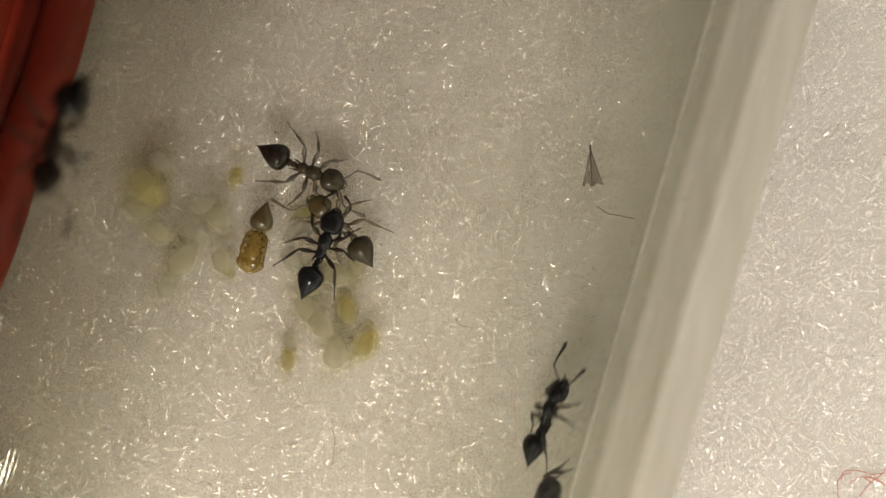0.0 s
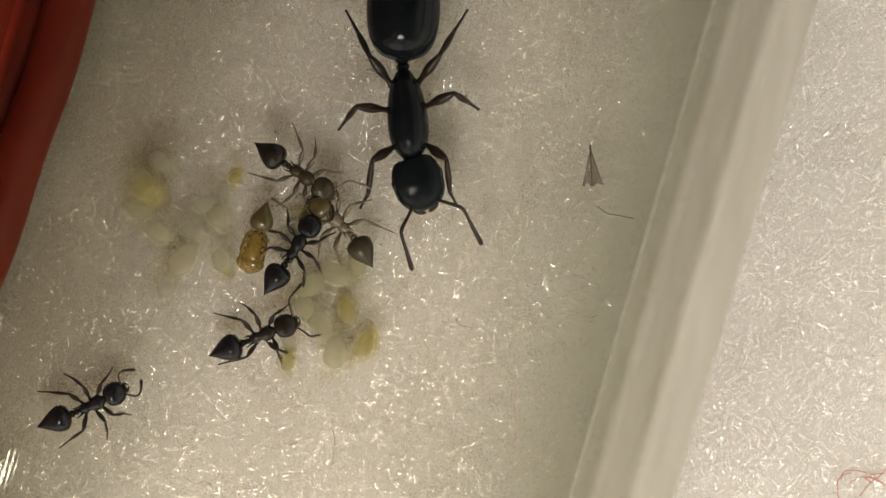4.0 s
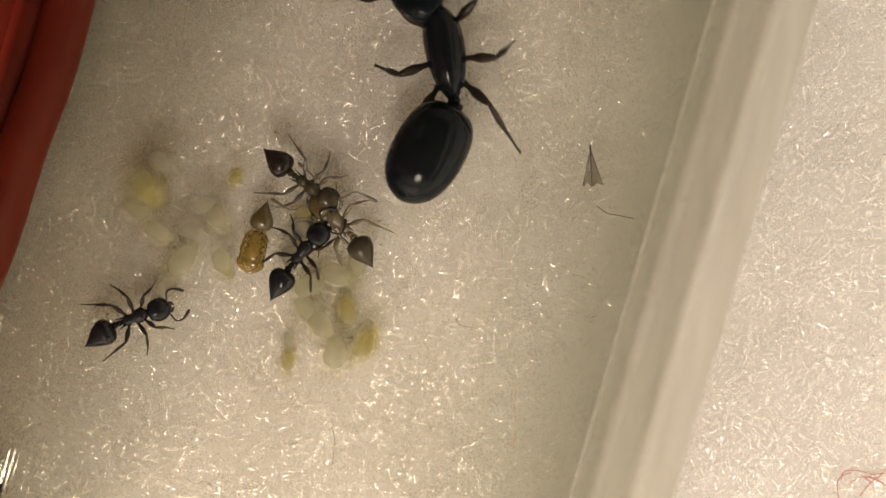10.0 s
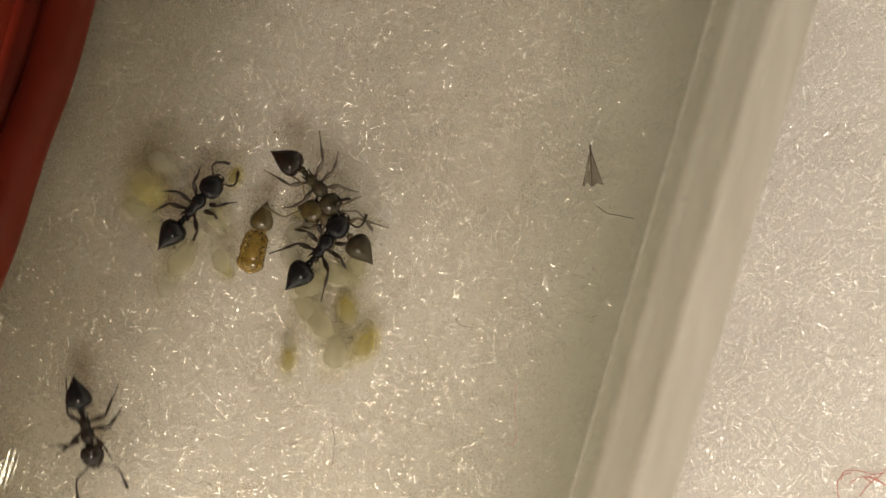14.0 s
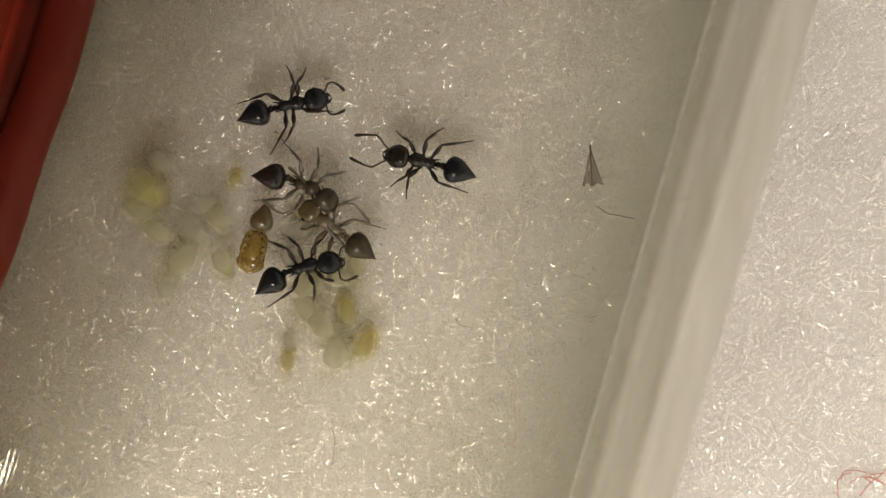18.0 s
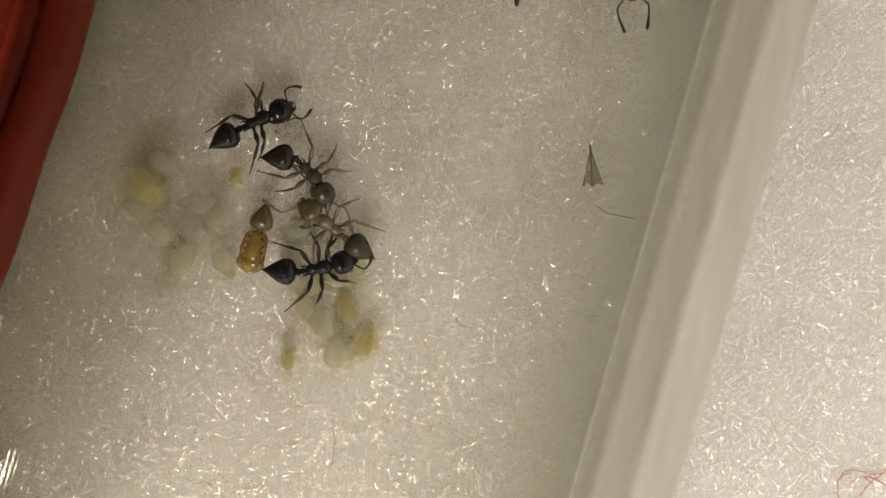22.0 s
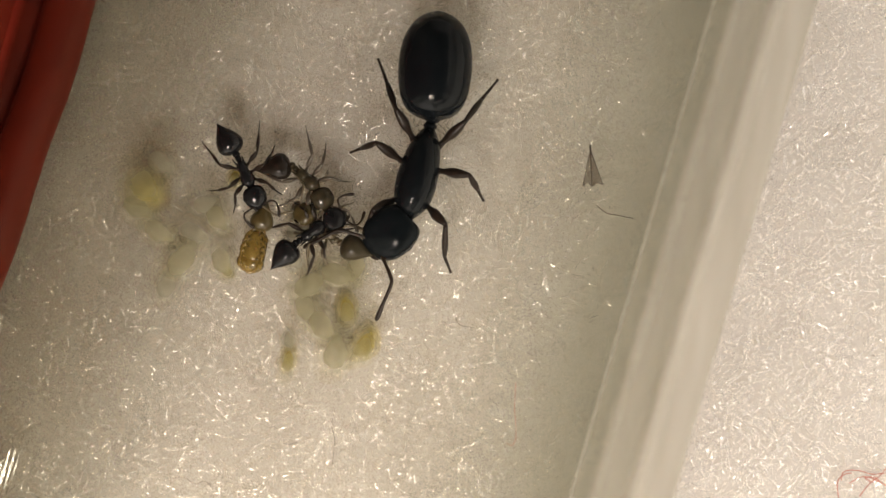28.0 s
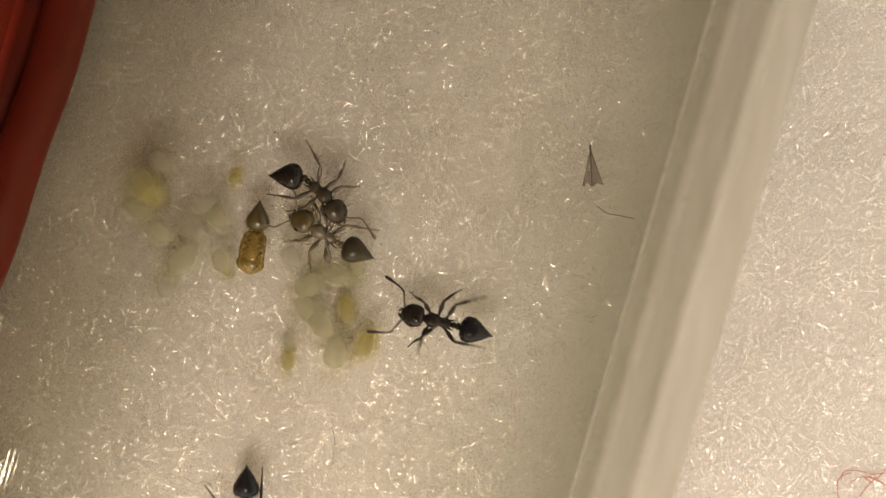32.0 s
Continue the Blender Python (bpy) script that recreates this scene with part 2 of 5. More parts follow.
def loft(bm, rings, sides=20, unit=K, power=2.0):
    """A closed body along x through rings of (x, half width, half height, centre z[, centre y])."""
    loops = []
    for ring in rings:
        x, w, h, zc = ring[:4]
        yc = ring[4] if len(ring) > 4 else 0.0
        loop = []
        for i in range(sides):
            a = 2 * math.pi * i / sides
            c, s = math.cos(a), math.sin(a)
            y = math.copysign(abs(c) ** (2 / power), c) * w + yc
            z = math.copysign(abs(s) ** (2 / power), s) * h + zc
            loop.append(bm.verts.new(Vector((x, y, z)) * unit))
        loops.append(loop)
    for a, b in zip(loops, loops[1:]):
        for i in range(sides):
            bm.faces.new((a[i], a[(i + 1) % sides], b[(i + 1) % sides], b[i]))
    bm.faces.new(loops[0][::-1])
    bm.faces.new(loops[-1])
    return bm


def dense(rings, steps=4):
    """Rounds a short list of rings with a smooth curve through them."""
    out = []
    n = len(rings)
    for i in range(n - 1):
        p0, p1, p2, p3 = (rings[max(0, min(n - 1, j))] for j in (i - 1, i, i + 1, i + 2))
        for s in range(steps):
            u = s / steps
            row = []
            for a, b, c, d in zip(p0, p1, p2, p3):
                row.append(0.5 * (2 * b + (c - a) * u + (2 * a - 5 * b + 4 * c - d) * u * u + (3 * b - a - 3 * c + d) * u ** 3))
            row[1], row[2] = max(row[1], 0.2), max(row[2], 0.2)
            out.append(tuple(row))
    out.append(tuple(rings[-1]))
    return out


def limb(bm, points, sides=7, unit=K):
    """A tapering tube through (x, y, z, radius)."""
    loops = []
    pts = [Vector(p[:3]) for p in points]
    for i, p in enumerate(points):
        d = (pts[min(i + 1, len(pts) - 1)] - pts[max(i - 1, 0)]).normalized()
        side = d.cross(Vector((0, 0, 1)))
        side = side.normalized() if side.length > 0.05 else Vector((1, 0, 0))
        up = side.cross(d)
        loops.append([bm.verts.new((pts[i] + (side * math.cos(a) + up * math.sin(a)) * p[3]) * unit)
                      for a in (2 * math.pi * k / sides for k in range(sides))])
    for a, b in zip(loops, loops[1:]):
        for i in range(sides):
            bm.faces.new((a[i], a[(i + 1) % sides], b[(i + 1) % sides], b[i]))
    bm.faces.new(loops[0][::-1])
    bm.faces.new(loops[-1])
    return bm


def curved(points, steps=3):
    return dense([(p[0], p[1] + 1000, p[2] + 1000, p[3]) for p in points], steps)


def tube(points, steps=3):
    """A limb with softened bends."""
    return limb(bmesh.new(), [(x, y - 1000, z - 1000, r) for x, y, z, r in curved(points, steps)])


# ---------------------------------------------------------------- the tube and what lies under it
LEAN = math.atan(0.29)
ACROSS = Vector((math.cos(LEAN), -math.sin(LEAN), 0))
ALONG = Vector((math.sin(LEAN), math.cos(LEAN), 0))
AXIS = Vector((-3.88, 0, 8.6))
INNER = (9.9, 8.6, 7.0)
OUTER = (12.7, 9.45, 3.6)


def section(form, a):
    w, h, n = form
    c, s = math.cos(a), math.sin(a)
    return math.copysign(abs(c) ** (2 / n), c) * w, math.copysign(abs(s) ** (2 / n), s) * h


def skin(form, length, first=0, last=360, sides=96, rings=24):
    """One skin of the tube, open at both ends, between two angles."""
    bm = bmesh.new()
    loops = []
    for r in range(rings + 1):
        s = length * (r / rings - 0.5)
        loops.append([bm.verts.new((AXIS + ACROSS * u + ALONG * s + Vector((0, 0, v))) * MM)
                      for u, v in (section(form, radians(first + (last - first) * k / sides)) for k in range(sides + 1))])
    for a, b in zip(loops, loops[1:]):
        for k in range(sides):
            bm.faces.new((a[k], b[k], b[k + 1], a[k + 1]))
    bmesh.ops.remove_doubles(bm, verts=bm.verts, dist=1e-7)
    return bm


def build_tube():
    holder = thing("nest_tube", "clear plastic ant nest tube lying on white paper", "tube")
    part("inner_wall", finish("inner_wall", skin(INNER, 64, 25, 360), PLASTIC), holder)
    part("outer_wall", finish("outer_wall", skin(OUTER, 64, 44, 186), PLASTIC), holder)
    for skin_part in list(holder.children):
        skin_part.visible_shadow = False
    # the thick milky flank
    inside = [section((9.98, 8.66, 7.0), radians(a)) for a in range(0, 46, 3)]
    outside = [section((12.62, 9.36, 3.6), radians(a)) for a in range(45, -1, -3)]
    # two shallow grooves run along it
    outside = [(u - 0.14 * math.exp(-((i - 9) / 0.9) ** 2) - 0.10 * math.exp(-((i - 4) / 0.8) ** 2), v) for i, (u, v) in enumerate(outside)]
    bm = bmesh.new()
    loops = []
    for r in range(25):
        s = 64 * (r / 24 - 0.5)
        loops.append([bm.verts.new((AXIS + ACROSS * u + ALONG * s + Vector((0, 0, v))) * MM) for u, v in inside + outside])
    n = len(loops[0])
    for a, b in zip(loops, loops[1:]):
        for k in range(n):
            if k != len(inside) - 1:    # it runs on into the clear wall here
                bm.faces.new((a[k], a[(k + 1) % n], b[(k + 1) % n], b[k]))
    part("flank", finish("flank", bm, MILKY), holder, label="thick milky flank")
    # slanting facets of a moulding mark low on the other flank, glint painted white
    # tilted to mirror the lamp into the camera
    tilt = Vector((0.26, -0.14, 0.94)).normalized()
    run = (ALONG - tilt * ALONG.dot(tilt)).normalized()
    side = run.cross(tilt)
    for x, y, long, wide in ((-16.62, -8.55, 1.5, 0.10), (-16.40, -8.35, 1.8, 0.14), (-16.15, -8.2, 1.6, 0.10), (-15.95, -8.15, 1.1, 0.05), (-16.75, -8.9, 1.2, 0.12)):
        bm = bmesh.new()
        o = Vector((x, y, 1.0))
        ends = [o + run * a * long / 2 + side * b * wide / 2 * (0.3 if abs(a) == 1 else 1.0) + tilt * c * 0.03
                for c in (0, -1) for a, b in ((-1, -1), (0, -1), (1, -1), (1, 1), (0, 1), (-1, 1))]
        vs = [bm.verts.new(v * MM) for v in ends]
        bm.faces.new(vs[:6])
        bm.faces.new(vs[6:][::-1])
        for k in range(6):
            bm.faces.new((vs[k], vs[6 + k], vs[6 + (k + 1) % 6], vs[(k + 1) % 6]))
        part("moulding_facet", finish("moulding_facet", bm, FACET, False), holder, label="slanting moulding facet with its glint painted white")


GROUND = -0.93


def build_paper():
    bm = bmesh.new()
    cuts = [-400, -150, -45, *range(-24, 25, 1), 45, 150, 400]
    grid = {}
    for i, x in enumerate(cuts):
        for j, y in enumerate(cuts):
            z = GROUND + (0.05 * noise.noise((x * 0.35, y * 0.35, 0.0)) - 0.05 if abs(x) < 30 and abs(y) < 30 else 0)
            grid[i, j] = bm.verts.new(mm(x, y, z))
    for i in range(len(cuts) - 1):
        for j in range(len(cuts) - 1):
            bm.faces.new((grid[i, j], grid[i + 1, j], grid[i + 1, j + 1], grid[i, j + 1]))
    sheet = new("ground", finish("ground", bm, PAPER))
    tagged(sheet, "white fibrous absorbent paper under the tube", "paper", kind="structure")


def build_fibres():
    """Short curled flat fibres lying on the paper, each with its own bend and roll."""
    rng = np.random.default_rng(5)
    seg, sides = 2, 3
    x = rng.uniform(-19, 19, 240000)
    y = rng.uniform(-11.5, 11.5, 240000)
    # loose tufts and bald patches, and few loose fibres where the tube's flank presses on the paper
    patch = sum(np.sin(x * a + y * b + c) for a, b, c in ((1.1, 0.7, 0.3), (-0.8, 1.3, 1.9), (2.3, -1.7, 4.0), (1.9, 2.6, 2.2), (-3.7, 1.1, 5.1), (0.9, -4.1, 0.8)))
    u = (x - AXIS.x) * ACROSS.x + (y - AXIS.y) * ACROSS.y
    press = np.clip((u - 7.0) / 2.5, 0, 1) * np.clip((13.0 - u) / 0.8, 0, 1)
    keep = rng.uniform(0, 1, len(x)) < (0.64 + 0.11 * patch) * (1 - 0.8 * press)
    x, y = x[keep], y[keep]
    count = len(x)
    a = rng.uniform(0, 2 * np.pi, count)
    length = 0.07 + rng.gamma(1.6, 0.065, count)
    bend = rng.normal(0, 0.35, count)
    rise = rng.uniform(-0.03, 0.03, count)
    tilt = rng.normal(0, 0.24, count)
    roll = rng.normal(0, 0.42, count)
    wide = rng.uniform(0.0065, 0.0140, count)
    s = np.linspace(-0.5, 0.5, seg + 1)
    ang = a[:, None] + bend[:, None] * s[None]
    step = length[:, None] / seg
    px = x[:, None] + np.cumsum(np.cos(ang) * step, 1)
    py = y[:, None] + np.cumsum(np.sin(ang) * step, 1)
    arch = (0.25 - s ** 2)[None] * length[:, None] * rng.uniform(0.0, 0.12, count)[:, None]
    pz = GROUND + rise[:, None] + arch + tilt[:, None] * s[None] * length[:, None]
    nx, ny = -np.sin(ang), np.cos(ang)
    turn = roll[:, None] + rng.normal(0, 0.2, count)[:, None] * s[None]
    taper = wide[:, None] * (1.0 - 1.2 * s[None] ** 2)
    co = np.zeros((count, seg + 1, sides, 3))
    for k, (c, d) in enumerate(((1, 0), (0, 0.2), (-1, 0))):
        across = c * np.cos(turn) - d * np.sin(turn)
        up = c * np.sin(turn) + d * np.cos(turn)
        co[:, :, k, 0] = px + nx * taper * across
        co[:, :, k, 1] = py + ny * taper * across
        co[:, :, k, 2] = pz + taper * up
    idx = np.arange(count * (seg + 1) * sides).reshape(count, seg + 1, sides)
    quads = []
    for k in range(2):
        quads.append(np.stack([idx[:, :-1, k], idx[:, 1:, k], idx[:, 1:, k + 1], idx[:, :-1, k + 1]], -1).reshape(-1, 4))
    quads = np.concatenate(quads)
    me = bpy.data.meshes.new("paper_fibres")
    me.from_pydata((co.reshape(-1, 3) * MM).tolist(), [], quads.tolist())
    me.polygons.foreach_set("use_smooth", [True] * len(me.polygons))
    me.materials.append(FIBRE)
    tagged(new("paper_fibres", me), "short shiny white fibres standing out of the paper", "fibres", kind="stuff")


def build_red_strip():
    """Red plastic under the tube's flank: a round lip, a groove and a folded sheet raised as a light screen."""
    strip = thing("red_plastic_strip", "dull red plastic strip with a rounded lip beneath the tube", "plastic strip")
    a, b = Vector((-12.5, 11.5, 0)), Vector((-18.4, -5.5, 0))
    d = (b - a).normalized()
    out = Vector((-d.y, d.x, 0))
    if out.x > 0:
        out = -out

    def sweep(name, profile, label):
        bm = bmesh.new()
        loops = []
        for i in range(25):
            s = -4 + 30 * i / 24
            sag = -0.25 * math.sin(s * 0.16) + 0.06 * math.sin(s * 0.9)
            loops.append([bm.verts.new((a + d * s + out * (u + sag) + Vector((0, 0, z))) * MM) for u, z in profile])
        n = len(profile)
        for p, q in zip(loops, loops[1:]):
            for k in range(n):
                bm.faces.new((p[k], p[(k + 1) % n], q[(k + 1) % n], q[k]))
        bm.faces.new(loops[0])
        bm.faces.new(loops[-1])
        part(name, finish(name, bm, RED if name == "lip" else RED_SHEET), strip, label=label)

    lip = [(0.95 + 0.95 * math.cos(t), -0.1 + 0.8 * math.sin(t)) for t in (2 * math.pi * k / 16 for k in range(16))]
    sweep("lip", lip, "rounded red lip")
    # above its low fold it is an unseen screen, added to shade the left
    sheet = [(1.7, -0.75), (2.3, -0.8), (2.9, -0.45), (3.3, 1.2), (3.6, 4.0), (3.8, 9.0), (3.7, 17.0), (1.5, 23.0), (-2.4, 29.0), (-6.0, 35.0),
             (-5.5, 35.4), (-1.9, 29.4), (2.0, 23.4), (4.3, 17.2), (4.4, 9.0), (4.2, 4.0), (3.9, 1.0), (3.3, -0.6), (2.3, -0.92), (1.7, -0.92)]
    sweep("folded_sheet_screen", sheet, "dark red folded sheet with an added unseen shade screen")


def build_housing():
    """The dark back of the camera, which hangs over the tube and mirrors in the ants."""
    bm = bmesh.new()
    bmesh.ops.create_cube(bm, size=1.0)
    bmesh.ops.scale(bm, vec=(0.078, 0.170, 0.008), verts=bm.verts)
    bmesh.ops.bevel(bm, geom=bm.edges[:], offset=0.0025, segments=3, affect="EDGES")
    ob = new("camera_housing", finish("camera_housing", bm, HOUSING))
    ob.location = (0.004, 0.014, 0.0665)
    tagged(ob, "plain dark camera housing hanging over the tube", "housing", kind="structure")


# ---------------------------------------------------------------- ants
def build_ant(name, label, plan, shade):
    """An ant: body, head with eyes, jaws and antennae, waist, gaster, six legs. x is forward."""
    body, head_m, gaster_m, limb_m = shade
    root = thing(name, label, "ant", "ants in the nest tube")
    part("mesosoma", finish("mesosoma", loft(bmesh.new(), dense(plan["mesosoma"]), 20), body), root)
    if plan["spines"]:
        for s in (1, -1):
            bm = tube([(-19, s * 6, 28, 2.4), (-25, s * 8, 32, 1.5), (-31, s * 9, 35, 0.4)])
            part("spine", finish("spine", bm, body), root)
    for nm, x, r, h, z in plan["waist"]:
        rings = [(x - r, 1.5, 1.5, z), (x - r * 0.6, h * 0.75, h * 0.8, z), (x, h, h * 1.15, z + 1), (x + r * 0.6, h * 0.7, h * 0.75, z), (x + r, 1.5, 1.5, z)]
        part(nm, finish(nm, loft(bmesh.new(), dense(rings, 3), 14), body), root)
    gx, gz = plan["hinge"]
    gaster = part("gaster", finish("gaster", loft(bmesh.new(), dense(plan["gaster"]), 28), gaster_m), root, Vector((gx, 0, gz)) * K)
    hx, hz = plan["neck"]
    head = part("head", finish("head", loft(bmesh.new(), dense(plan["head"]), 24, power=plan["square"]), head_m), root, Vector((hx, 0, hz)) * K)
    ex, ey, ez, er = plan["eye"]
    bx, by, bz = plan["antenna"][0][:3]
    feelers = []
    for s in (1, -1):
        bm = bmesh.new()
        bmesh.ops.create_uvsphere(bm, u_segments=12, v_segments=8, radius=er * K)
        bmesh.ops.scale(bm, vec=(1.2, 0.6, 1.0), verts=bm.verts)
        part("eye", finish("eye", bm, EYE), head, Vector((ex, s * ey, ez)) * K)
        bm = tube([(x, s * y, z, r) for x, y, z, r in plan["jaw"]])
        part("mandible", finish("mandible", bm, limb_m), head)
        bm = tube([(x - bx, s * (y - by), z - bz, r) for x, y, z, r in plan["antenna"]], 4)
        feelers.append(part("antenna", finish("antenna", bm, limb_m), head, Vector((bx, s * by, bz)) * K))
    legs = []
    for pts in plan["legs"]:
        for s in (1, -1):
            q = [Vector((x, s * y, z)) for x, y, z in pts]
            o = q[0]
            q = [p - o for p in q]
            w = plan["leg_width"]
            bm = tube([(*q[0], w * 1.3), (*q[0].lerp(q[1], 0.2), w * 0.8), (*q[0].lerp(q[1], 0.5), w * 1.5), (*q[0].lerp(q[1], 0.75), w * 1.3), (*q[1], w * 0.7)])
            leg = part("leg", finish("leg", bm, limb_m), root, o * K)
            bm = tube([(0, 0, 0, w * 0.62), (*((q[2] - q[1]) * 0.55), w * 1.0), (*(q[2] - q[1]), w * 0.6)])
            part("tibia", finish("tibia", bm, limb_m), leg, q[1] * K)
            e = q[3] - q[2]
            bm = tube([(0, 0, 0, w * 0.55), (*(e * 0.5), w * 0.42), (*(e * 0.9), w * 0.38), (*e, w * 0.5)])
            part("tarsus", finish("tarsus", bm, limb_m), leg, q[2] * K)
            legs.append((leg, s))
    return {"root": root, "head": head, "gaster": gaster, "antennae": feelers, "legs": legs,
            "hinge": Vector((gx, 0, gz)) * K, "neck": Vector((hx, 0, hz)) * K}


WORKER = {
    "mesosoma": [(-24, 3, 4, 20), (-20, 8, 9, 21), (-10, 9.5, 10, 22), (-4, 8.5, 9.5, 22), (5, 12, 12, 23), (14, 13, 12, 23), (21, 9, 9, 23), (26, 4, 5, 23)],
    "spines": True,
    "waist": [("petiole", -28, 6, 6, 20), ("postpetiole", -36, 6, 7, 22)],
    "hinge": (-39, 23),
    "gaster": [(0, 4, 4, 0), (-2, 13, 12, 1), (-8, 21, 17, 3), (-17, 23.5, 19.5, 4), (-27, 21.5, 18.5, 4.5), (-38, 15.5, 14, 5), (-48, 8.5, 8, 5.5), (-56, 3.2, 3.4, 6), (-61, 0.5, 0.6, 6)],
    "neck": (24, 23),
    "head": [(0, 4, 4, 0), (3, 13, 11, 0), (9, 18.5, 15, 0), (19, 20.5, 16, -1), (29, 19, 14, -2), (36, 14, 11, -3), (41, 7, 6, -4), (43, 3, 3, -4)],
    "square": 2.2,
    "eye": (20, 18.5, 5, 4.2),
    "jaw": [(37, 7, -5, 3.4), (42, 7, -6, 2.8), (46, 3, -7, 1.6), (47, 0.5, -7, 0.6)],
    "antenna": [(37, 9, 3, 1.7), (43, 22, 8, 1.6), (48, 36, 10, 1.8), (58, 42, 8, 1.7), (70, 46, 5, 2.3), (84, 50, 2, 3.3), (89, 51, 1, 1.6)],
    "legs": [[(14, 9, 14), (28, 30, 31), (44, 38, 9), (55, 47, 1.5)],
             [(1, 9, 13), (6, 37, 33), (-4, 57, 10), (-13, 70, 1.5)],
             [(-13, 8, 13), (-27, 35, 33), (-55, 46, 12), (-79, 56, 1.5)]],
    "leg_width": 3.0,
}
TUCKED = dict(WORKER)
TUCKED["antenna"] = [(37, 9, 3, 1.7), (38, 18, 7, 1.6), (40, 27, 9, 1.8), (47, 31, 8, 1.7), (56, 30, 5, 2.2), (66, 26, 2, 3.1), (70, 24, 1, 1.6)]
NEWBORN = dict(WORKER)
NEWBORN["spines"] = False
NEWBORN["mesosoma"] = [(-31, 6, 6, 15), (-28, 14, 11, 16), (-18, 19, 14, 17), (-4, 21.5, 16, 18), (9, 22.5, 16, 18), (18, 23, 15, 18), (26, 19, 11, 18), (29, 10, 6, 18)]
NEWBORN["waist"] = [("petiole", -32, 5, 7, 16)]
NEWBORN["hinge"] = (-32, 17)
NEWBORN["gaster"] = [(0, 4, 4, 0), (-2, 12, 10, 1), (-7, 18.5, 15, 2), (-15, 21, 17, 3), (-24, 19.5, 16, 3), (-34, 13.5, 12, 3), (-43, 7.5, 7, 3), (-50, 3, 3.2, 3), (-54, 0.5, 0.6, 3)]
NEWBORN["neck"] = (15, 18)
NEWBORN["head"] = [(0, 16, 11, 0), (3, 22, 14, 0), (10, 24.5, 16, 0), (17, 23, 15, -1), (23, 18, 11, -3), (27, 11, 7, -4), (29, 4, 3, -4)]
NEWBORN["eye"] = (12, 22, 4, 3.2)
NEWBORN["jaw"] = [(23, 5, -3, 3.2), (27, 5, -4, 2.6), (29, 3, -5, 1.6), (30, 0.5, -5, 0.6)]
NEWBORN["antenna"] = [(22, 8, 8, 2.0), (17, 14, 13, 2.2), (8, 17, 14, 2.3), (-3, 18, 13, 2.3), (-14, 18, 11, 2.6), (-22, 16, 9, 2.9), (-25, 14, 8, 1.6)]
NEWBORN["legs"] = [[(12, 12, 30), (4, 22, 30), (-8, 16, 32), (-18, 10, 31)],
                   [(1, 10, 31), (-6, 21, 30), (-18, 15, 30), (-28, 9, 28)],
                   [(-10, 9, 30), (-16, 20, 27), (-27, 14, 27), (-36, 9, 26)]]
NEWBORN["leg_width"] = 3.4
QUEEN_PLAN = {
    "mesosoma": [(-84, 9, 12, 36), (-76, 15, 20, 38), (-55, 26, 30, 42), (-25, 33, 36, 46), (8, 36, 38, 48), (38, 34, 36, 47), (60, 25, 28, 46), (74, 13, 16, 45), (80, 8, 10, 45)],
    "spines": False,
    "waist": [("petiole", -88, 10, 12, 36), ("postpetiole", -101, 10, 14, 38)],
    "hinge": (-98, 42),
    "gaster": [(0, 9, 9, -2), (-5, 28, 24, 0), (-14, 43, 36, 4), (-34, 56, 46, 9), (-66, 63, 51, 12), (-105, 64, 52, 13), (-140, 58, 47, 12), (-166, 45, 37, 9), (-182, 27, 22, 6), (-190, 8, 7, 4)],
    "neck": (76, 45),
    "head": [(-2, 10, 10, 0), (-3, 26, 22, 0), (4, 36, 28, 0), (20, 43, 32, -1), (42, 45, 33, -3), (62, 42, 29, -6), (76, 34, 23, -9), (86, 22, 15, -12), (90, 10, 8, -13)],
    "square": 2.7,
    "eye": (34, 41, 8, 9),
    "jaw": [(76, 18, -14, 8), (86, 16, -17, 6.5), (92, 8, -19, 4), (94, 2, -19, 1.2)],
    "antenna": [(77, 20, 4, 3.6), (88, 40, 10, 3.1), (99, 59, 12, 3.6), (110, 66, 10, 3.3), (138, 74, 2, 3.6), (164, 82, -8, 4.7), (171, 84, -10, 2.6)],
    "legs": [[(46, 24, 26), (74, 66, 60), (130, 76, 22), (154, 92, 2)],
             [(-16, 30, 26), (-26, 86, 58), (-8, 108, 22), (6, 124, 2)],
             [(-58, 22, 28), (-106, 60, 62), (-152, 82, 26), (-194, 104, 2)]],
    "leg_width": 6.2,
}


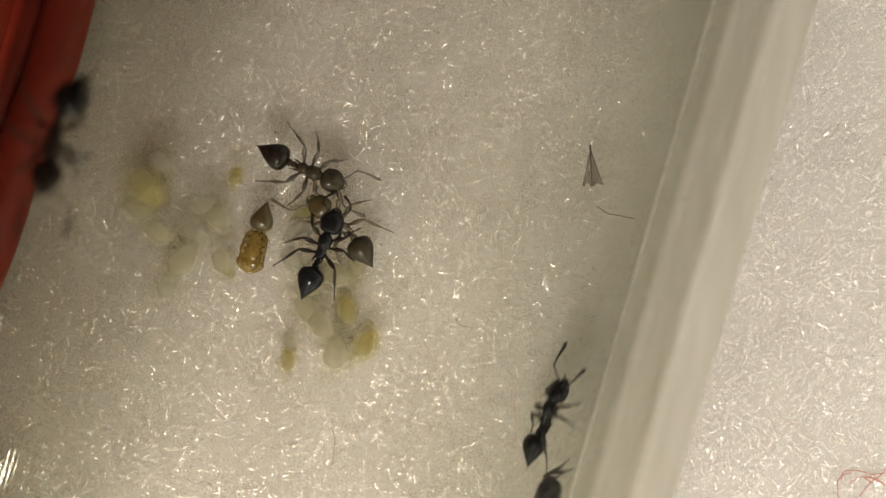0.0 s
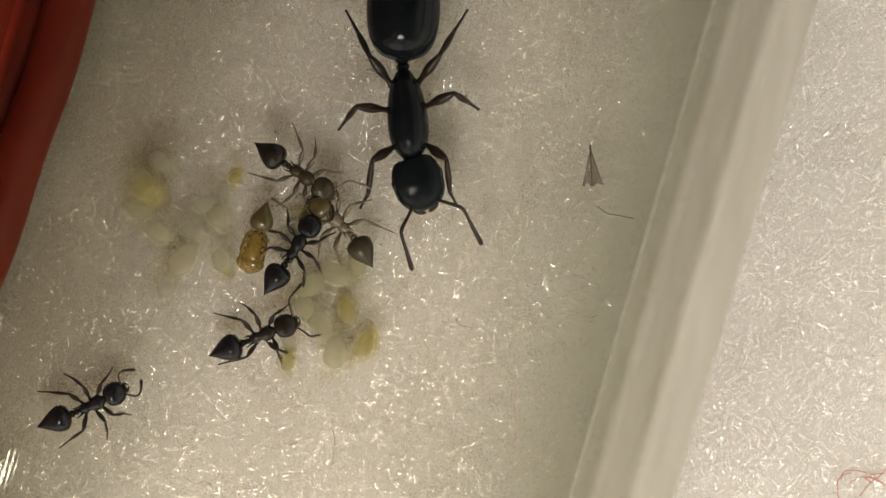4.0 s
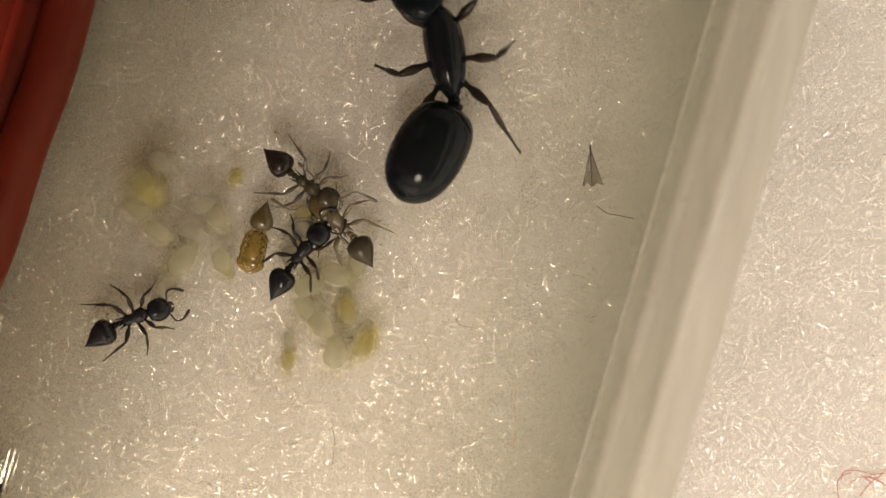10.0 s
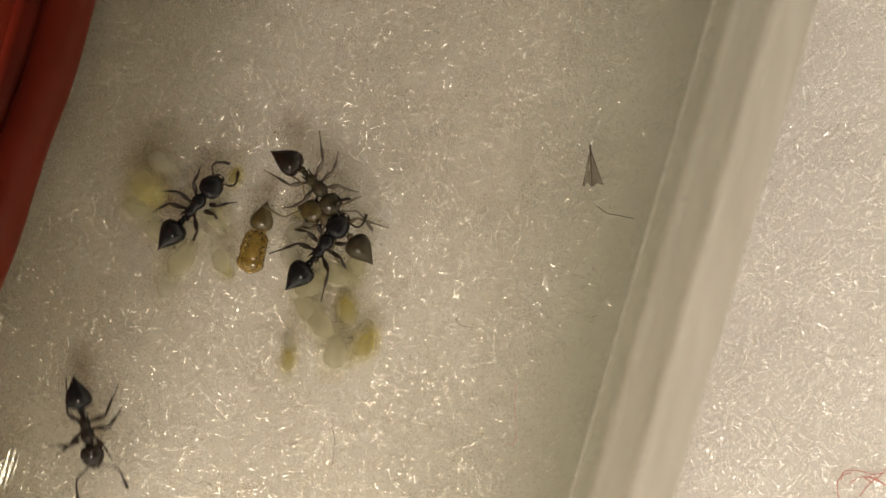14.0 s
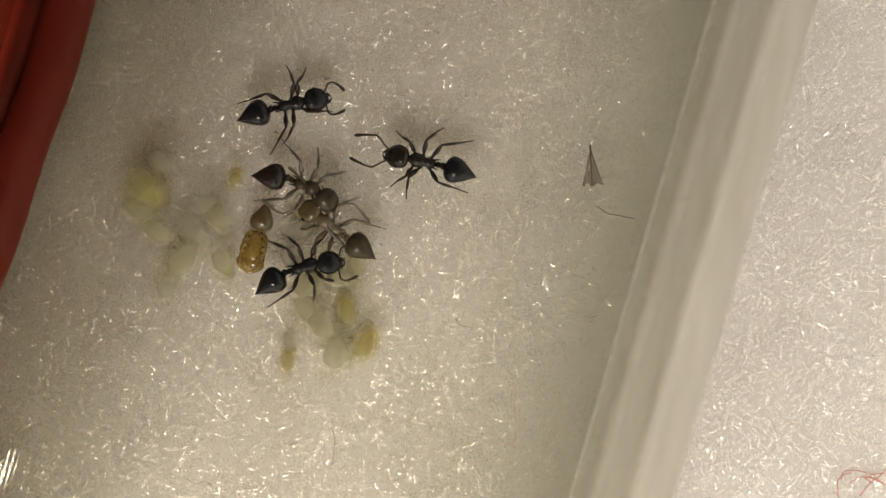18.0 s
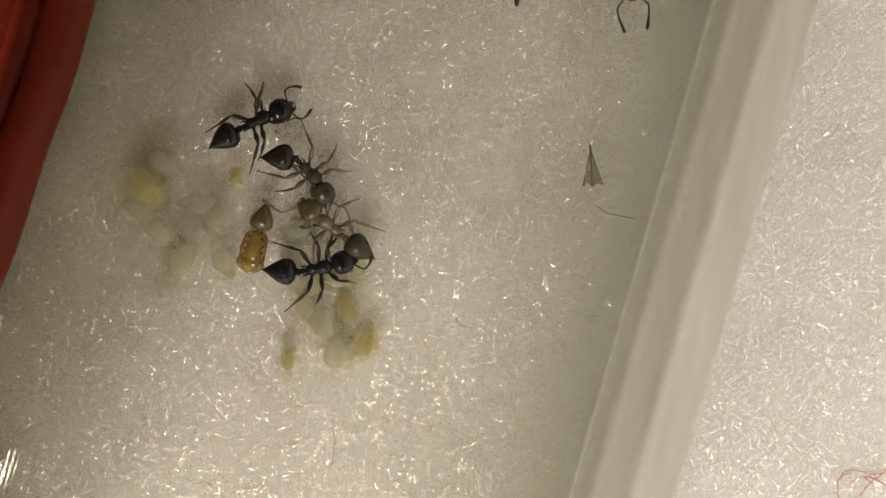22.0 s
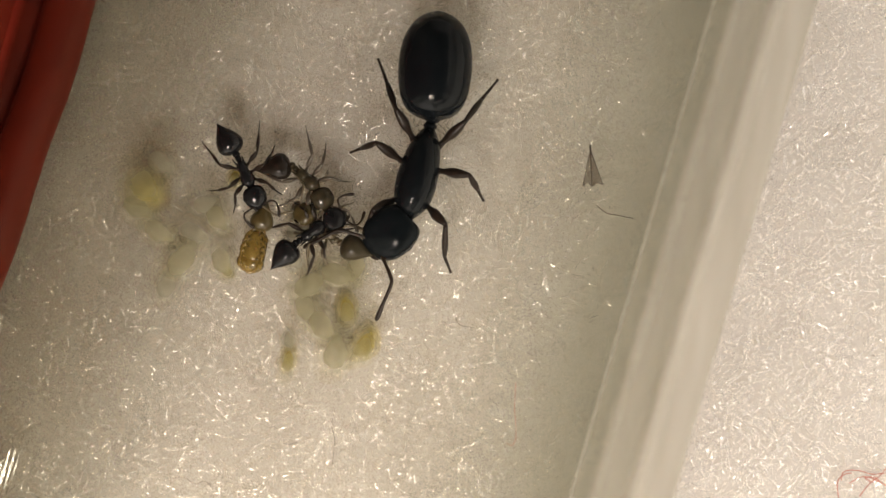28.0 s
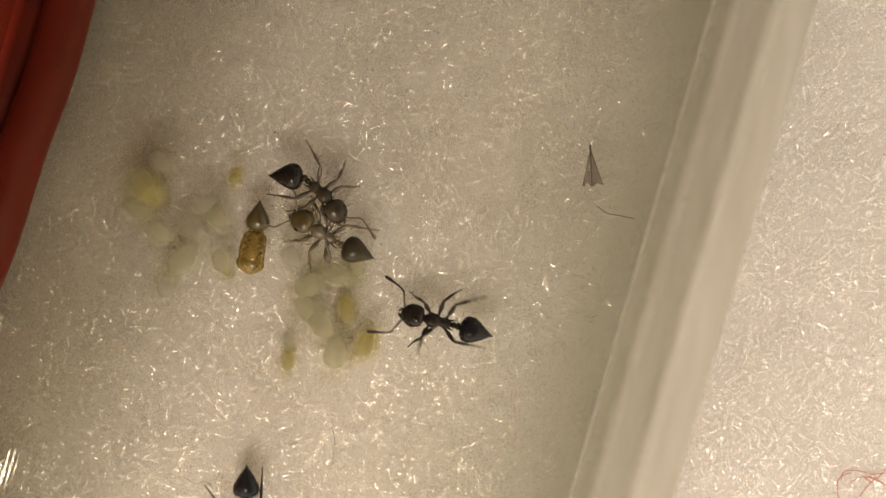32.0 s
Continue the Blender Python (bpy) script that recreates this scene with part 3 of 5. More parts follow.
def move_ant(ant, rows, stride, wave, reach, fold=14):
    """Keys an ant: its body along the rows, the turns of gaster and head, the steps of the legs, the antennae."""
    walk(ant["root"], [(r[0], pose(r[1] * MM, r[2] * MM, r[3] * MM, r[4], r[5], r[6])) for r in rows])
    walk(ant["gaster"], [(r[0], pose(*ant["hinge"], 0, 0, r[7])) for r in rows])
    walk(ant["head"], [(r[0], pose(*ant["neck"], 0, 0, r[8])) for r in rows])
    # steps: the phase grows with the way gone
    times, phase, p = [0.0], [0.0], 0.0
    for a, b in zip(rows, rows[1:]):
        way = math.dist(a[1:4], b[1:4]) + abs((b[6] - a[6] + 180) % 360 - 180) * 0.012
        dt = b[0] - a[0]
        steps = max(1, min(int(dt / 0.1 + 0.5), int(way / (stride * 0.22)) + 1))
        for k in range(1, steps + 1):
            times.append(a[0] + dt * k / steps)
            phase.append(p + way / stride * 2 * math.pi * k / steps)
        p += way / stride * 2 * math.pi
    for i, (leg, s) in enumerate(ant["legs"]):
        start = math.pi * ((i // 2 + (s > 0)) % 2) + 0.5
        rest = (((i * 37 + len(rows) * 13) % 7) - 3) * reach * 0.2
        base = leg.location.copy()
        walk(leg, [(t, pose(*base, 0, 0, s * rest + reach * s * math.sin(f + start))) for t, f in zip(times, phase)])
    for i, (feeler, s) in enumerate(zip(ant["antennae"], (1, -1))):
        base = feeler.location.copy()
        walk(feeler, [(t, pose(*base, 0, 6 * math.sin(t * 3.1 + i * 2), s * -fold + wave * math.sin(t * 4.3 + i * 1.9 + len(rows)) + wave * 0.6 * math.sin(t * 9.7 + i)))
                      for t in (k * 0.2 for k in range(161))])


build_tube()
build_paper()
build_red_strip()
build_housing()

queen = build_ant("queen_ant", "large glossy black queen ant with a swollen gaster", QUEEN_PLAN, (QUEEN_BLACK, QUEEN_HEAD, QUEEN_BLACK, LIMB))
dark = (BLACK, BLACK, BLACK, LIMB)
brown = (BROWN, BROWN, BLACK, LIMB)
translucent = build_ant("newborn_ant", "amber translucent newborn ant resting among the brood", NEWBORN, (AMBER, AMBER, AMBER_DARK, AMBER))
callow = build_ant("callow_ant", "pale tan young worker ant huddled in the brood", WORKER, (CALLOW_LIMB, AMBER_DARK, CALLOW, CALLOW_LIMB))
grey = build_ant("worker_ant", "greyish brown worker ant with a dark heart-shaped gaster", WORKER, (GREY, GREY, BROWN, GREY_LIMB))
nurse = build_ant("worker_ant", "black worker ant standing over the brood", TUCKED, dark)
circling = build_ant("worker_ant", "black worker ant with a shiny heart-shaped gaster", TUCKED, dark)
roaming = build_ant("worker_ant", "dark brown worker ant with a pointed black gaster", WORKER, brown)
climbing = build_ant("worker_ant", "black worker ant climbing the tube wall", WORKER, dark)
crossing = build_ant("worker_ant", "black-brown worker ant walking across the tube floor", WORKER, brown)


# ---------------------------------------------------------------- brood
def floor_at(x, y):
    """Height of the tube's floor, and its lean, at x, y."""
    u = (Vector((x, y, 0)) - Vector((AXIS.x, AXIS.y, 0))).dot(ACROSS)
    w, h, n = INNER
    k = max(1e-6, 1 - (min(abs(u), w * 0.98) / w) ** n)
    return AXIS.z - h * k ** (1 / n)


def mound(bm, rings, sides=16):
    """A soft body lying on the floor, open where it rests: rings of (x, half width, height, lowest z, centre y)."""
    loops = []
    for x, w, h, low, yc in rings:
        loops.append([bm.verts.new(Vector((x, yc + w * math.cos(a), low + h * (math.sin(a) + 0.35))) * MM)
                      for a in (radians(-20 + 220 * i / sides) for i in range(sides + 1))])
    for a, b in zip(loops, loops[1:]):
        for i in range(sides):
            bm.faces.new((a[i], a[i + 1], b[i + 1], b[i]))
    bm.faces.new(loops[0][::-1])
    bm.faces.new(loops[-1])
    return bm


def build_larva(x, y, length, width, turn, curl, gut, kind="larva", label=""):
    """A legless grub with rings, its gut showing yellow through the skin."""
    bm = bmesh.new()
    rings = []
    n = 22
    for i in range(n + 1):
        s = i / n
        taper = (math.sin(math.pi * (0.04 + 0.92 * s)) ** 0.55) * (1.0 if s < 0.6 else 1.0 - 0.45 * ((s - 0.6) / 0.4) ** 1.5)
        ridge = 1.0 + 0.008 * math.cos(s * 2 * math.pi * 9)
        w = width / 2 * taper * ridge
        rings.append(((s - 0.5) * length, w, w * 0.62, 0.0, curl * length * ((s - 0.5) ** 2 - 0.08)))
    mound(bm, rings)
    z = max(floor_at(x + dx, y + dy) for dx in (-0.3, 0, 0.3) for dy in (-0.2, 0.2)) + 0.02
    dz = (floor_at(x + 0.3, y) - floor_at(x - 0.3, y)) / 0.6
    at = Matrix.Translation(mm(x, y, z)) @ Matrix.Rotation(-math.atan(dz), 4, "Y") @ Matrix.Rotation(radians(turn), 4, "Z")
    root = thing(kind, label, "brood", "brood pile", at)
    part("skin", finish("skin", bm, PUPA if kind == "pupa" else LARVA if gut else PALE_LARVA), root)
    if gut:
        bm = bmesh.new()
        rings = []
        for k in range(13):
            s = k / 12
            w = width * 0.40 * gut * max(0.05, math.sin(math.pi * s)) ** 0.5
            rings.append(((s - 0.5) * length * 0.72 * gut + length * 0.08, w, w * 0.55, 0.02, curl * length * ((s * 0.72 - 0.36) ** 2 - 0.08)))
        mound(bm, rings, 14)
        part("gut", finish("gut", bm, GUT), root, label="yellow gut")


GRUB = "watery cream larva with a yellow gut"
PALE = "pale watery larva lying in the pile"
COCOON = "milky pale pupa lying in the pile"
BROOD = (
    (-10.64, 3.26, 1.59, 1.07, -40, 0.1, 0, "pupa", COCOON),
    (-11.25, 2.44, 2.23, 1.63, -50, 0.3, 1, "larva", GRUB),
    (-11.50, 1.62, 1.82, 1.18, -40, 0.2, 0, "larva", PALE),
    (-10.70, 0.70, 1.82, 1.03, -35, 0.2, 0, "larva", PALE),
    (-9.86, -0.30, 2.36, 1.24, 50, 0.3, 0, "larva", PALE),
    (-10.44, -1.37, 1.50, 0.96, 60, 0.1, 0, "pupa", COCOON),
    (-8.46, 1.20, 1.61, 1.03, -60, 0.2, 0, "larva", PALE),
    (-8.24, -0.45, 1.71, 1.07, -70, 0.3, 0, "larva", PALE),
    (-8.14, -0.83, 0.64, 0.43, -60, 0, 1, "larva", GRUB),
    (-7.88, 2.65, 0.99, 0.64, 65, 0, 1.1, "larva", GRUB),
    (-8.95, 1.73, 1.50, 0.96, 10, 0.2, 0, "pupa", COCOON),
    (-9.37, 0.66, 1.71, 0.96, -30, 0.2, 0, "pupa", COCOON),
    (-5.04, -1.26, 2.14, 1.18, 30, 0.2, 0, "larva", PALE),
    (-3.93, -0.88, 2.04, 1.18, -20, 0.2, 0, "larva", PALE),
    (-3.33, -0.62, 1.71, 0.96, 70, 0.2, 0, "larva", PALE),
    (-5.10, -2.22, 1.82, 1.07, -70, 0.2, 0, "larva", PALE),
    (-4.46, -2.86, 2.04, 1.20, -60, 0.3, 0, "larva", PALE),
    (-3.65, -2.39, 1.67, 0.90, 95, 0.1, 1.05, "larva", GRUB),
    (-4.10, -3.87, 2.04, 1.33, 75, 0.2, 0, "larva", PALE),
    (-3.14, -3.65, 1.80, 1.07, 60, 0.8, 1.1, "larva", GRUB),
    (-5.89, -4.29, 1.54, 0.73, 80, 0.1, 0.9, "larva", GRUB),
    (-5.83, -3.44, 0.96, 0.60, 90, 0, 0, "pupa", COCOON),
    (-5.42, 0.77, 1.71, 0.99, 20, 0.2, 0, "pupa", COCOON),
    (-5.30, 1.41, 1.29, 0.81, -10, 0.2, 0.9, "larva", GRUB),
    (-5.64, -0.30, 1.50, 0.94, -60, 0.2, 0, "pupa", COCOON),
)


for item in BROOD:
    build_larva(item[0], item[1], item[2] * 1.22, item[3] * 1.25, *item[4:])


# ---------------------------------------------------------------- small litter
def strand(name, points, radius, mat, label, category):
    """A hair or thread through points in millimetres."""
    bm = bmesh.new()
    pts = dense([(x, y + 1000, z + 1000, radius) for x, y, z in points], 5)
    limb(bm, [(x, y - 1000, z - 1000, radius) for x, y, z, r in pts], sides=6, unit=MM)
    tagged(new(name, finish(name, bm, mat)), label, category)


def build_wing():
    """A torn scrap of wing, folded like a little fan, with dark veins."""
    wing = thing("wing_scrap", "torn brown wing scrap folded like a fan", "wing")
    tip = Vector((5.55, 3.76, floor_at(5.55, 3.76) + 0.12))
    feet = [Vector((x, y, floor_at(x, y) + h)) for x, y, h in
            ((5.26, 2.36, 0.04), (5.45, 2.48, 0.16), (5.60, 2.33, 0.05), (5.76, 2.46, 0.17), (6.00, 2.40, 0.05))]
    for a, b in zip(feet, feet[1:]):
        bm = bmesh.new()
        mid_a, mid_b = tip.lerp(a, 0.5), tip.lerp(b, 0.5)
        up = Vector((0, 0, 0.012))
        top = [bm.verts.new(v * MM) for v in (tip, mid_a, a, b, mid_b)]
        low = [bm.verts.new((v - up) * MM) for v in (tip, mid_a, a, b, mid_b)]
        bm.faces.new(top)
        bm.faces.new(low[::-1])
        for i in range(5):
            bm.faces.new((top[i], low[i], low[(i + 1) % 5], top[(i + 1) % 5]))
        part("membrane", finish("membrane", bm, WING, False), wing)
    for i, f in enumerate((feet[0], feet[2], feet[4])):
        bm = bmesh.new()
        limb(bm, [(*tip.lerp(f, s), 0.020 - 0.009 * s) for s in (0.0, 0.35, 0.7, 1.0)], sides=6, unit=MM)
        part("vein", finish("vein", bm, VEIN), wing)
    bm = bmesh.new()
    limb(bm, [(*tip.lerp(feet[2], s), 0.04 - 0.05 * abs(s)) for s in (-0.12, 0.0, 0.2, 0.4)], sides=6, unit=MM)
    part("root", finish("root", bm, VEIN), wing)


def build_crumb(x, y, size, z=None):
    bm = bmesh.new()
    bmesh.ops.create_icosphere(bm, subdivisions=2, radius=size * MM)
    for v in bm.verts:
        v.co *= 1 + 0.35 * noise.noise(v.co * 9000 + Vector((x, y, 0)) * 3)
        v.co.z *= 0.6
    ob = new("crumb", finish("crumb", bm, CRUMB))
    ob.location = mm(x, y, (floor_at(x, y) if z is None else z) + size * 0.5)
    tagged(ob, "tiny dark crumb on the tube floor", "crumb", "crumbs")


def on_floor(points, lift=0.03):
    return [(x, y, floor_at(x, y) + lift) for x, y in points]


build_wing()
strand("hair", on_floor([(5.77, 1.66), (5.9, 1.5), (6.1, 1.34), (6.45, 1.24), (6.93, 1.12)]), 0.016, HAIR, "fine dark hair on the tube floor", "hair")
build_crumb(6.93, 1.12, 0.035)
strand("hair", on_floor([(0.51, -2.58), (0.55, -2.75), (0.72, -2.9), (1.15, -2.97)]), 0.013, HAIR, "short dark hair on the tube floor", "hair")
strand("hair", on_floor([(-4.1, -6.0), (-4.2, -6.7), (-4.1, -7.2), (-4.2, -8.2)]), 0.010, HAIR, "fine brown hair on the tube floor", "hair")
strand("thread", on_floor([(2.75, -5.0), (2.7, -6.0), (2.75, -7.0), (2.6, -7.4), (2.4, -7.3)]), 0.009, RED_HAIR, "thin reddish thread on the tube floor", "thread")
strand("hair", on_floor([(-6.1, -7.35), (-5.8, -7.4), (-5.5, -7.3)]), 0.012, HAIR, "short dark hair on the tube floor", "hair")
strand("hair", on_floor([(-9.7, -8.7), (-9.4, -8.9), (-9.0, -8.8), (-8.7, -9.1)]), 0.011, HAIR, "curved dark hair on the tube floor", "hair")
for x, y, r in ((-10.17, 0.08, 0.07), (-9.8, 0.12, 0.035), (-6.35, 4.45, 0.05), (-6.25, 4.38, 0.03), (0.88, 5.8, 0.035), (1.24, 5.85, 0.03), (-0.9, 4.5, 0.03), (-3.7, -0.8, 0.05), (-10.4, 1.4, 0.03), (-3.1, -0.3, 0.025)):
    build_crumb(x, y, r)
RED_LOOPS = (
    ((15.3, -8.9), (15.4, -8.55), (15.9, -8.5), (16.5, -8.65), (17.0, -8.6)),
    ((15.6, -9.0), (16.1, -8.75), (16.6, -8.85), (17.2, -9.2)),
    ((16.0, -9.5), (16.4, -9.0), (16.8, -8.7), (17.1, -8.3)),
    ((15.2, -9.6), (15.15, -9.0), (15.35, -8.7), (15.7, -8.6)),
    ((16.2, -8.8), (16.5, -8.95), (16.75, -8.9), (16.5, -8.75), (16.2, -8.8)),
)
for loop in RED_LOOPS:
    strand("red_thread", [(x, y, GROUND + 0.14) for x, y in loop], 0.017, RED_HAIR, "loose curled red thread on the white paper", "thread")

build_fibres()


# ---------------------------------------------------------------- what moves: seconds, place in millimetres, turn in degrees, turn of gaster and head
QUEEN_PATH = [
    (0, -2.827, 15.413, 0.001, -0.1, 0, -93.6, 2.4, -5.3),
    (1.3, -2.826, 13.937, 0, -0.1, 0, -93.6, 2.4, -5.3),
    (1.5, -2.72, 12.461, 0, -0, 0, -94.1, 1.7, -3.7),
    (1.6, -2.509, 11.512, 0, -0, 0, -93.8, 1.3, -2.9),
    (1.8, -2.614, 10.563, 0, -0, 0, -94.8, 1, -2.5),
    (2, -2.509, 9.298, 0, -0, 0, -95.2, 0.2, -0.5),
    (2.2, -2.72, 9.193, 0, -0, 0, -95.4, -2.4, 6),
    (2.5, -2.825, 8.982, 0, -0, 0, -97.5, -0.7, 1.4),
    (2.7, -2.193, 8.771, 0, -0, 0, -93.6, 2.5, -5.3),
    (3, -1.518, 8.033, 0, 0, -0, -86.2, -3.7, 6.7),
    (3.5, -1.265, 6.03, 0, 0, -0, -82.8, -8.2, 13.6),
    (4.5, -1.455, 4.343, 0, 0, -0, -89.4, -2.9, 5.9),
    (5.5, -1.666, 2.973, 0, 0, -0, -98.7, 4.9, -15.4),
    (6, -1.286, 3.184, 0, 0, -0, -93, -0.5, -29.6),
    (6.5, -1.265, 2.214, 0, 0, -0, -103.1, 13.8, -34),
    (7, -1.476, 2.024, 0, 0, -0, -93.6, 2.2, -45),
    (7.5, -1.94, 2.467, 0, 0, -0, -106.1, 16, -45),
    (7.8, -1.666, 2.024, 0, 0, -0, -95.5, 3.8, -8.7),
    (8, -1.391, 1.75, 0, 0, -0, -92.4, 1.8, 4.3),
    (8.5, -1.349, 0.358, 0, 0, -0, -99.7, 10, -21),
    (9, -0.547, 0.653, 0.001, 0.1, -0, -79.3, -10.8, 43.2),
    (9.2, -0.337, 2.467, 0, 0, -0, -75.5, 7.6, 45),
    (9.35, 0.001, 3.436, 0, 0, -0, -45.6, -12.5, 45),
    (9.5, 0.338, 4.406, 0, -0, -0, -15.8, -32.6, 45),
    (9.6, 0.718, 5.039, 0.001, -0, -0.1, 12.8, -40.7, 45),
    (9.7, 1.098, 5.671, 0.001, -0.1, -0.1, 41.3, -48.8, 45),
    (9.85, 0.591, 6.536, 0, -0.1, -0, 70.7, -44.5, 45),
    (10, 0.084, 7.401, 0, -0, 0, 100.1, -40.3, 45),
    (10.2, -2.277, 8.792, 0, 0, -0, 122.6, 6.1, -12.5),
    (10.5, -4.474, 11.513, 0.003, 0.2, -0.2, 120.6, 4.8, -9.8),
    (10.7, -6.032, 12.782, 0.042, 2, -2.2, 122.2, -0.6, 1.3),
    (11, -6.771, 14.997, 0.184, 8.2, -6.6, 112.4, -8.7, 21.6),
    (11.5, -7.158, 17.3, 0.484, 18.8, -14.8, 110.8, -12.1, 32.4),
    (13, -5.364, 18.78, 0.324, 7.9, -17.5, 165.2, -8.1, 21.6),
    (14.5, -3.571, 20.259, 0.164, -0.7, -10.7, -141.3, -4, 10.8),
    (16, -1.778, 21.738, 0.004, -0.4, 0.1, -90, -0, 0),
    (20, 1.813, 18.575, 0, 0, -0, -93.7, 2.4, -5),
    (21.6, 2.868, 14.991, 0, 0, -0, -100.6, 7.1, -14.3),
    (22.1, 2.551, 14.358, 0, 0, 0, -109.7, 0.5, -0.9),
    (22.5, 1.392, 11.301, 0, 0, 0, -113.3, 5, -10.6),
    (23, 0.337, 11.09, 0, 0, 0, -114, -3.2, 6.4),
    (23.2, -1.455, 9.825, 0, -0, -0, -133.2, 1.7, -3.5),
    (23.4, -3.458, 9.614, 0, -0, -0, -163.3, 2.2, -4.4),
    (23.6, -3.88, 9.509, 0, -0, -0, -164.1, 0.9, -1.9),
    (23.8, -5.793, 10.355, 0.012, -0.3, -1, 179.3, -2.4, 5.1),
    (24, -7.334, 10.575, 0.089, -1.1, -5.5, 175, -4.7, 10.9),
    (24.2, -7.648, 9.416, 0.087, -2.7, -4.8, -167.2, -21.6, 45),
    (24.5, -7.205, 8.125, 0.034, -2.1, -1.4, -139.7, -16.9, 33.7),
    (24.7, -7.072, 7.997, 0.028, -1.8, -1, -135.3, -13.4, 27.3),
    (25, -5.571, 8.034, 0.003, -0.3, 0.1, -91.5, -2.3, 4.5),
    (25.5, -3.711, 6.684, 0, -0, 0, -76.5, -3, 5.4),
    (26.5, -1.982, 4.238, 0, 0, -0, -88, 3, -6.6),
    (27.5, -0.843, 2.467, 0, 0, -0, -100.3, 14.5, -32.5),
    (28, -0.928, 2.762, 0, 0, -0, -103.9, 9.9, -34.9),
    (28.5, -1.392, 2.91, 0, 0, 0, -109.7, 7.7, -18.3),
    (29, -1.033, 2.762, 0, 0, -0, -99.6, -1.4, -41.9),
    (29.5, -1.139, 3.858, 0, 0, -0, -100.3, 2.9, -5.5),
    (30, -0.569, 1.918, 0, 0, -0, -82.2, -7, 3.4),
    (30.5, -0.358, 3.416, 0, 0, -0, -57.5, -24.3, 45),
    (31, 0.021, 4.913, 0, 0, -0, -20.6, -63.5, 33.2),
    (31.1, 0.654, 5.714, 0, -0, -0, -10, -57.4, 45),
    (31.2, 0.97, 7.19, 0, -0, -0, 7, -32.6, 45),
    (31.3, 0.127, 8.876, 0, -0, -0, 55.3, -59.2, -9.5),
    (31.4, 1.075, 9.087, 0, -0, -0, 42.7, -18, 35),
    (31.5, 0.654, 10.669, 0, -0, -0, 67.1, 0.4, -0.9),
    (31.6, 0.232, 11.723, 0, -0, 0, 84.8, -4, 8.8),
    (31.7, 0.021, 12.882, 0, -0, 0, 86.2, -1.8, 4),
    (31.8, 0.021, 14.464, 0, 0, -0, 86.7, -1, 2.3),
    (31.9, 0.021, 16.045, 0, 0, -0, 87, -0.6, 1.3),
    (32, 0.021, 17.732, 0, 0, -0, 87.2, -0.3, 0.6),
]
TRANSLUCENT_PATH = [
    (0, -7.10, 0.02, 0.121, 0, 0, -106.0, 0, 2.0),
    (29.5, -7.10, 0.02, 0.121, 0, 0, -106.0, 0, 2.0),
    (31, -7.14, 0.0, 0.121, 0, 0, -103.0, 4.0, 2.0),
    (32, -7.14, 0.0, 0.121, 0, 0, -102.0, 6.0, 2.0),
]
CALLOW_PATH = [
    (0, -3.912, 0.978, 0.1, 0, -0, 135.9, -13.7, 6.5),
    (10, -3.912, 0.978, 0.1, 0, -0, 135.9, -13.7, 6.5),
    (13, -4.061, 0.935, 0.1, 0, -0, 144, -16.2, 7.3),
    (17, -4.231, 0.872, 0.1, 0, -0, 144.3, -2.9, 1.4),
    (25, -4.273, 0.872, 0.1, 0, -0, 140, 7.6, -3.5),
    (28, -4.486, 0.702, 0.1, 0, -0, 143, 17.2, -7.6),
    (31, -4.507, 0.638, 0.1, 0, -0, 142, 20.5, -8.4),
    (32, -4.486, 0.553, 0.1, 0, -0, 149.3, 8.3, -3.3),
]
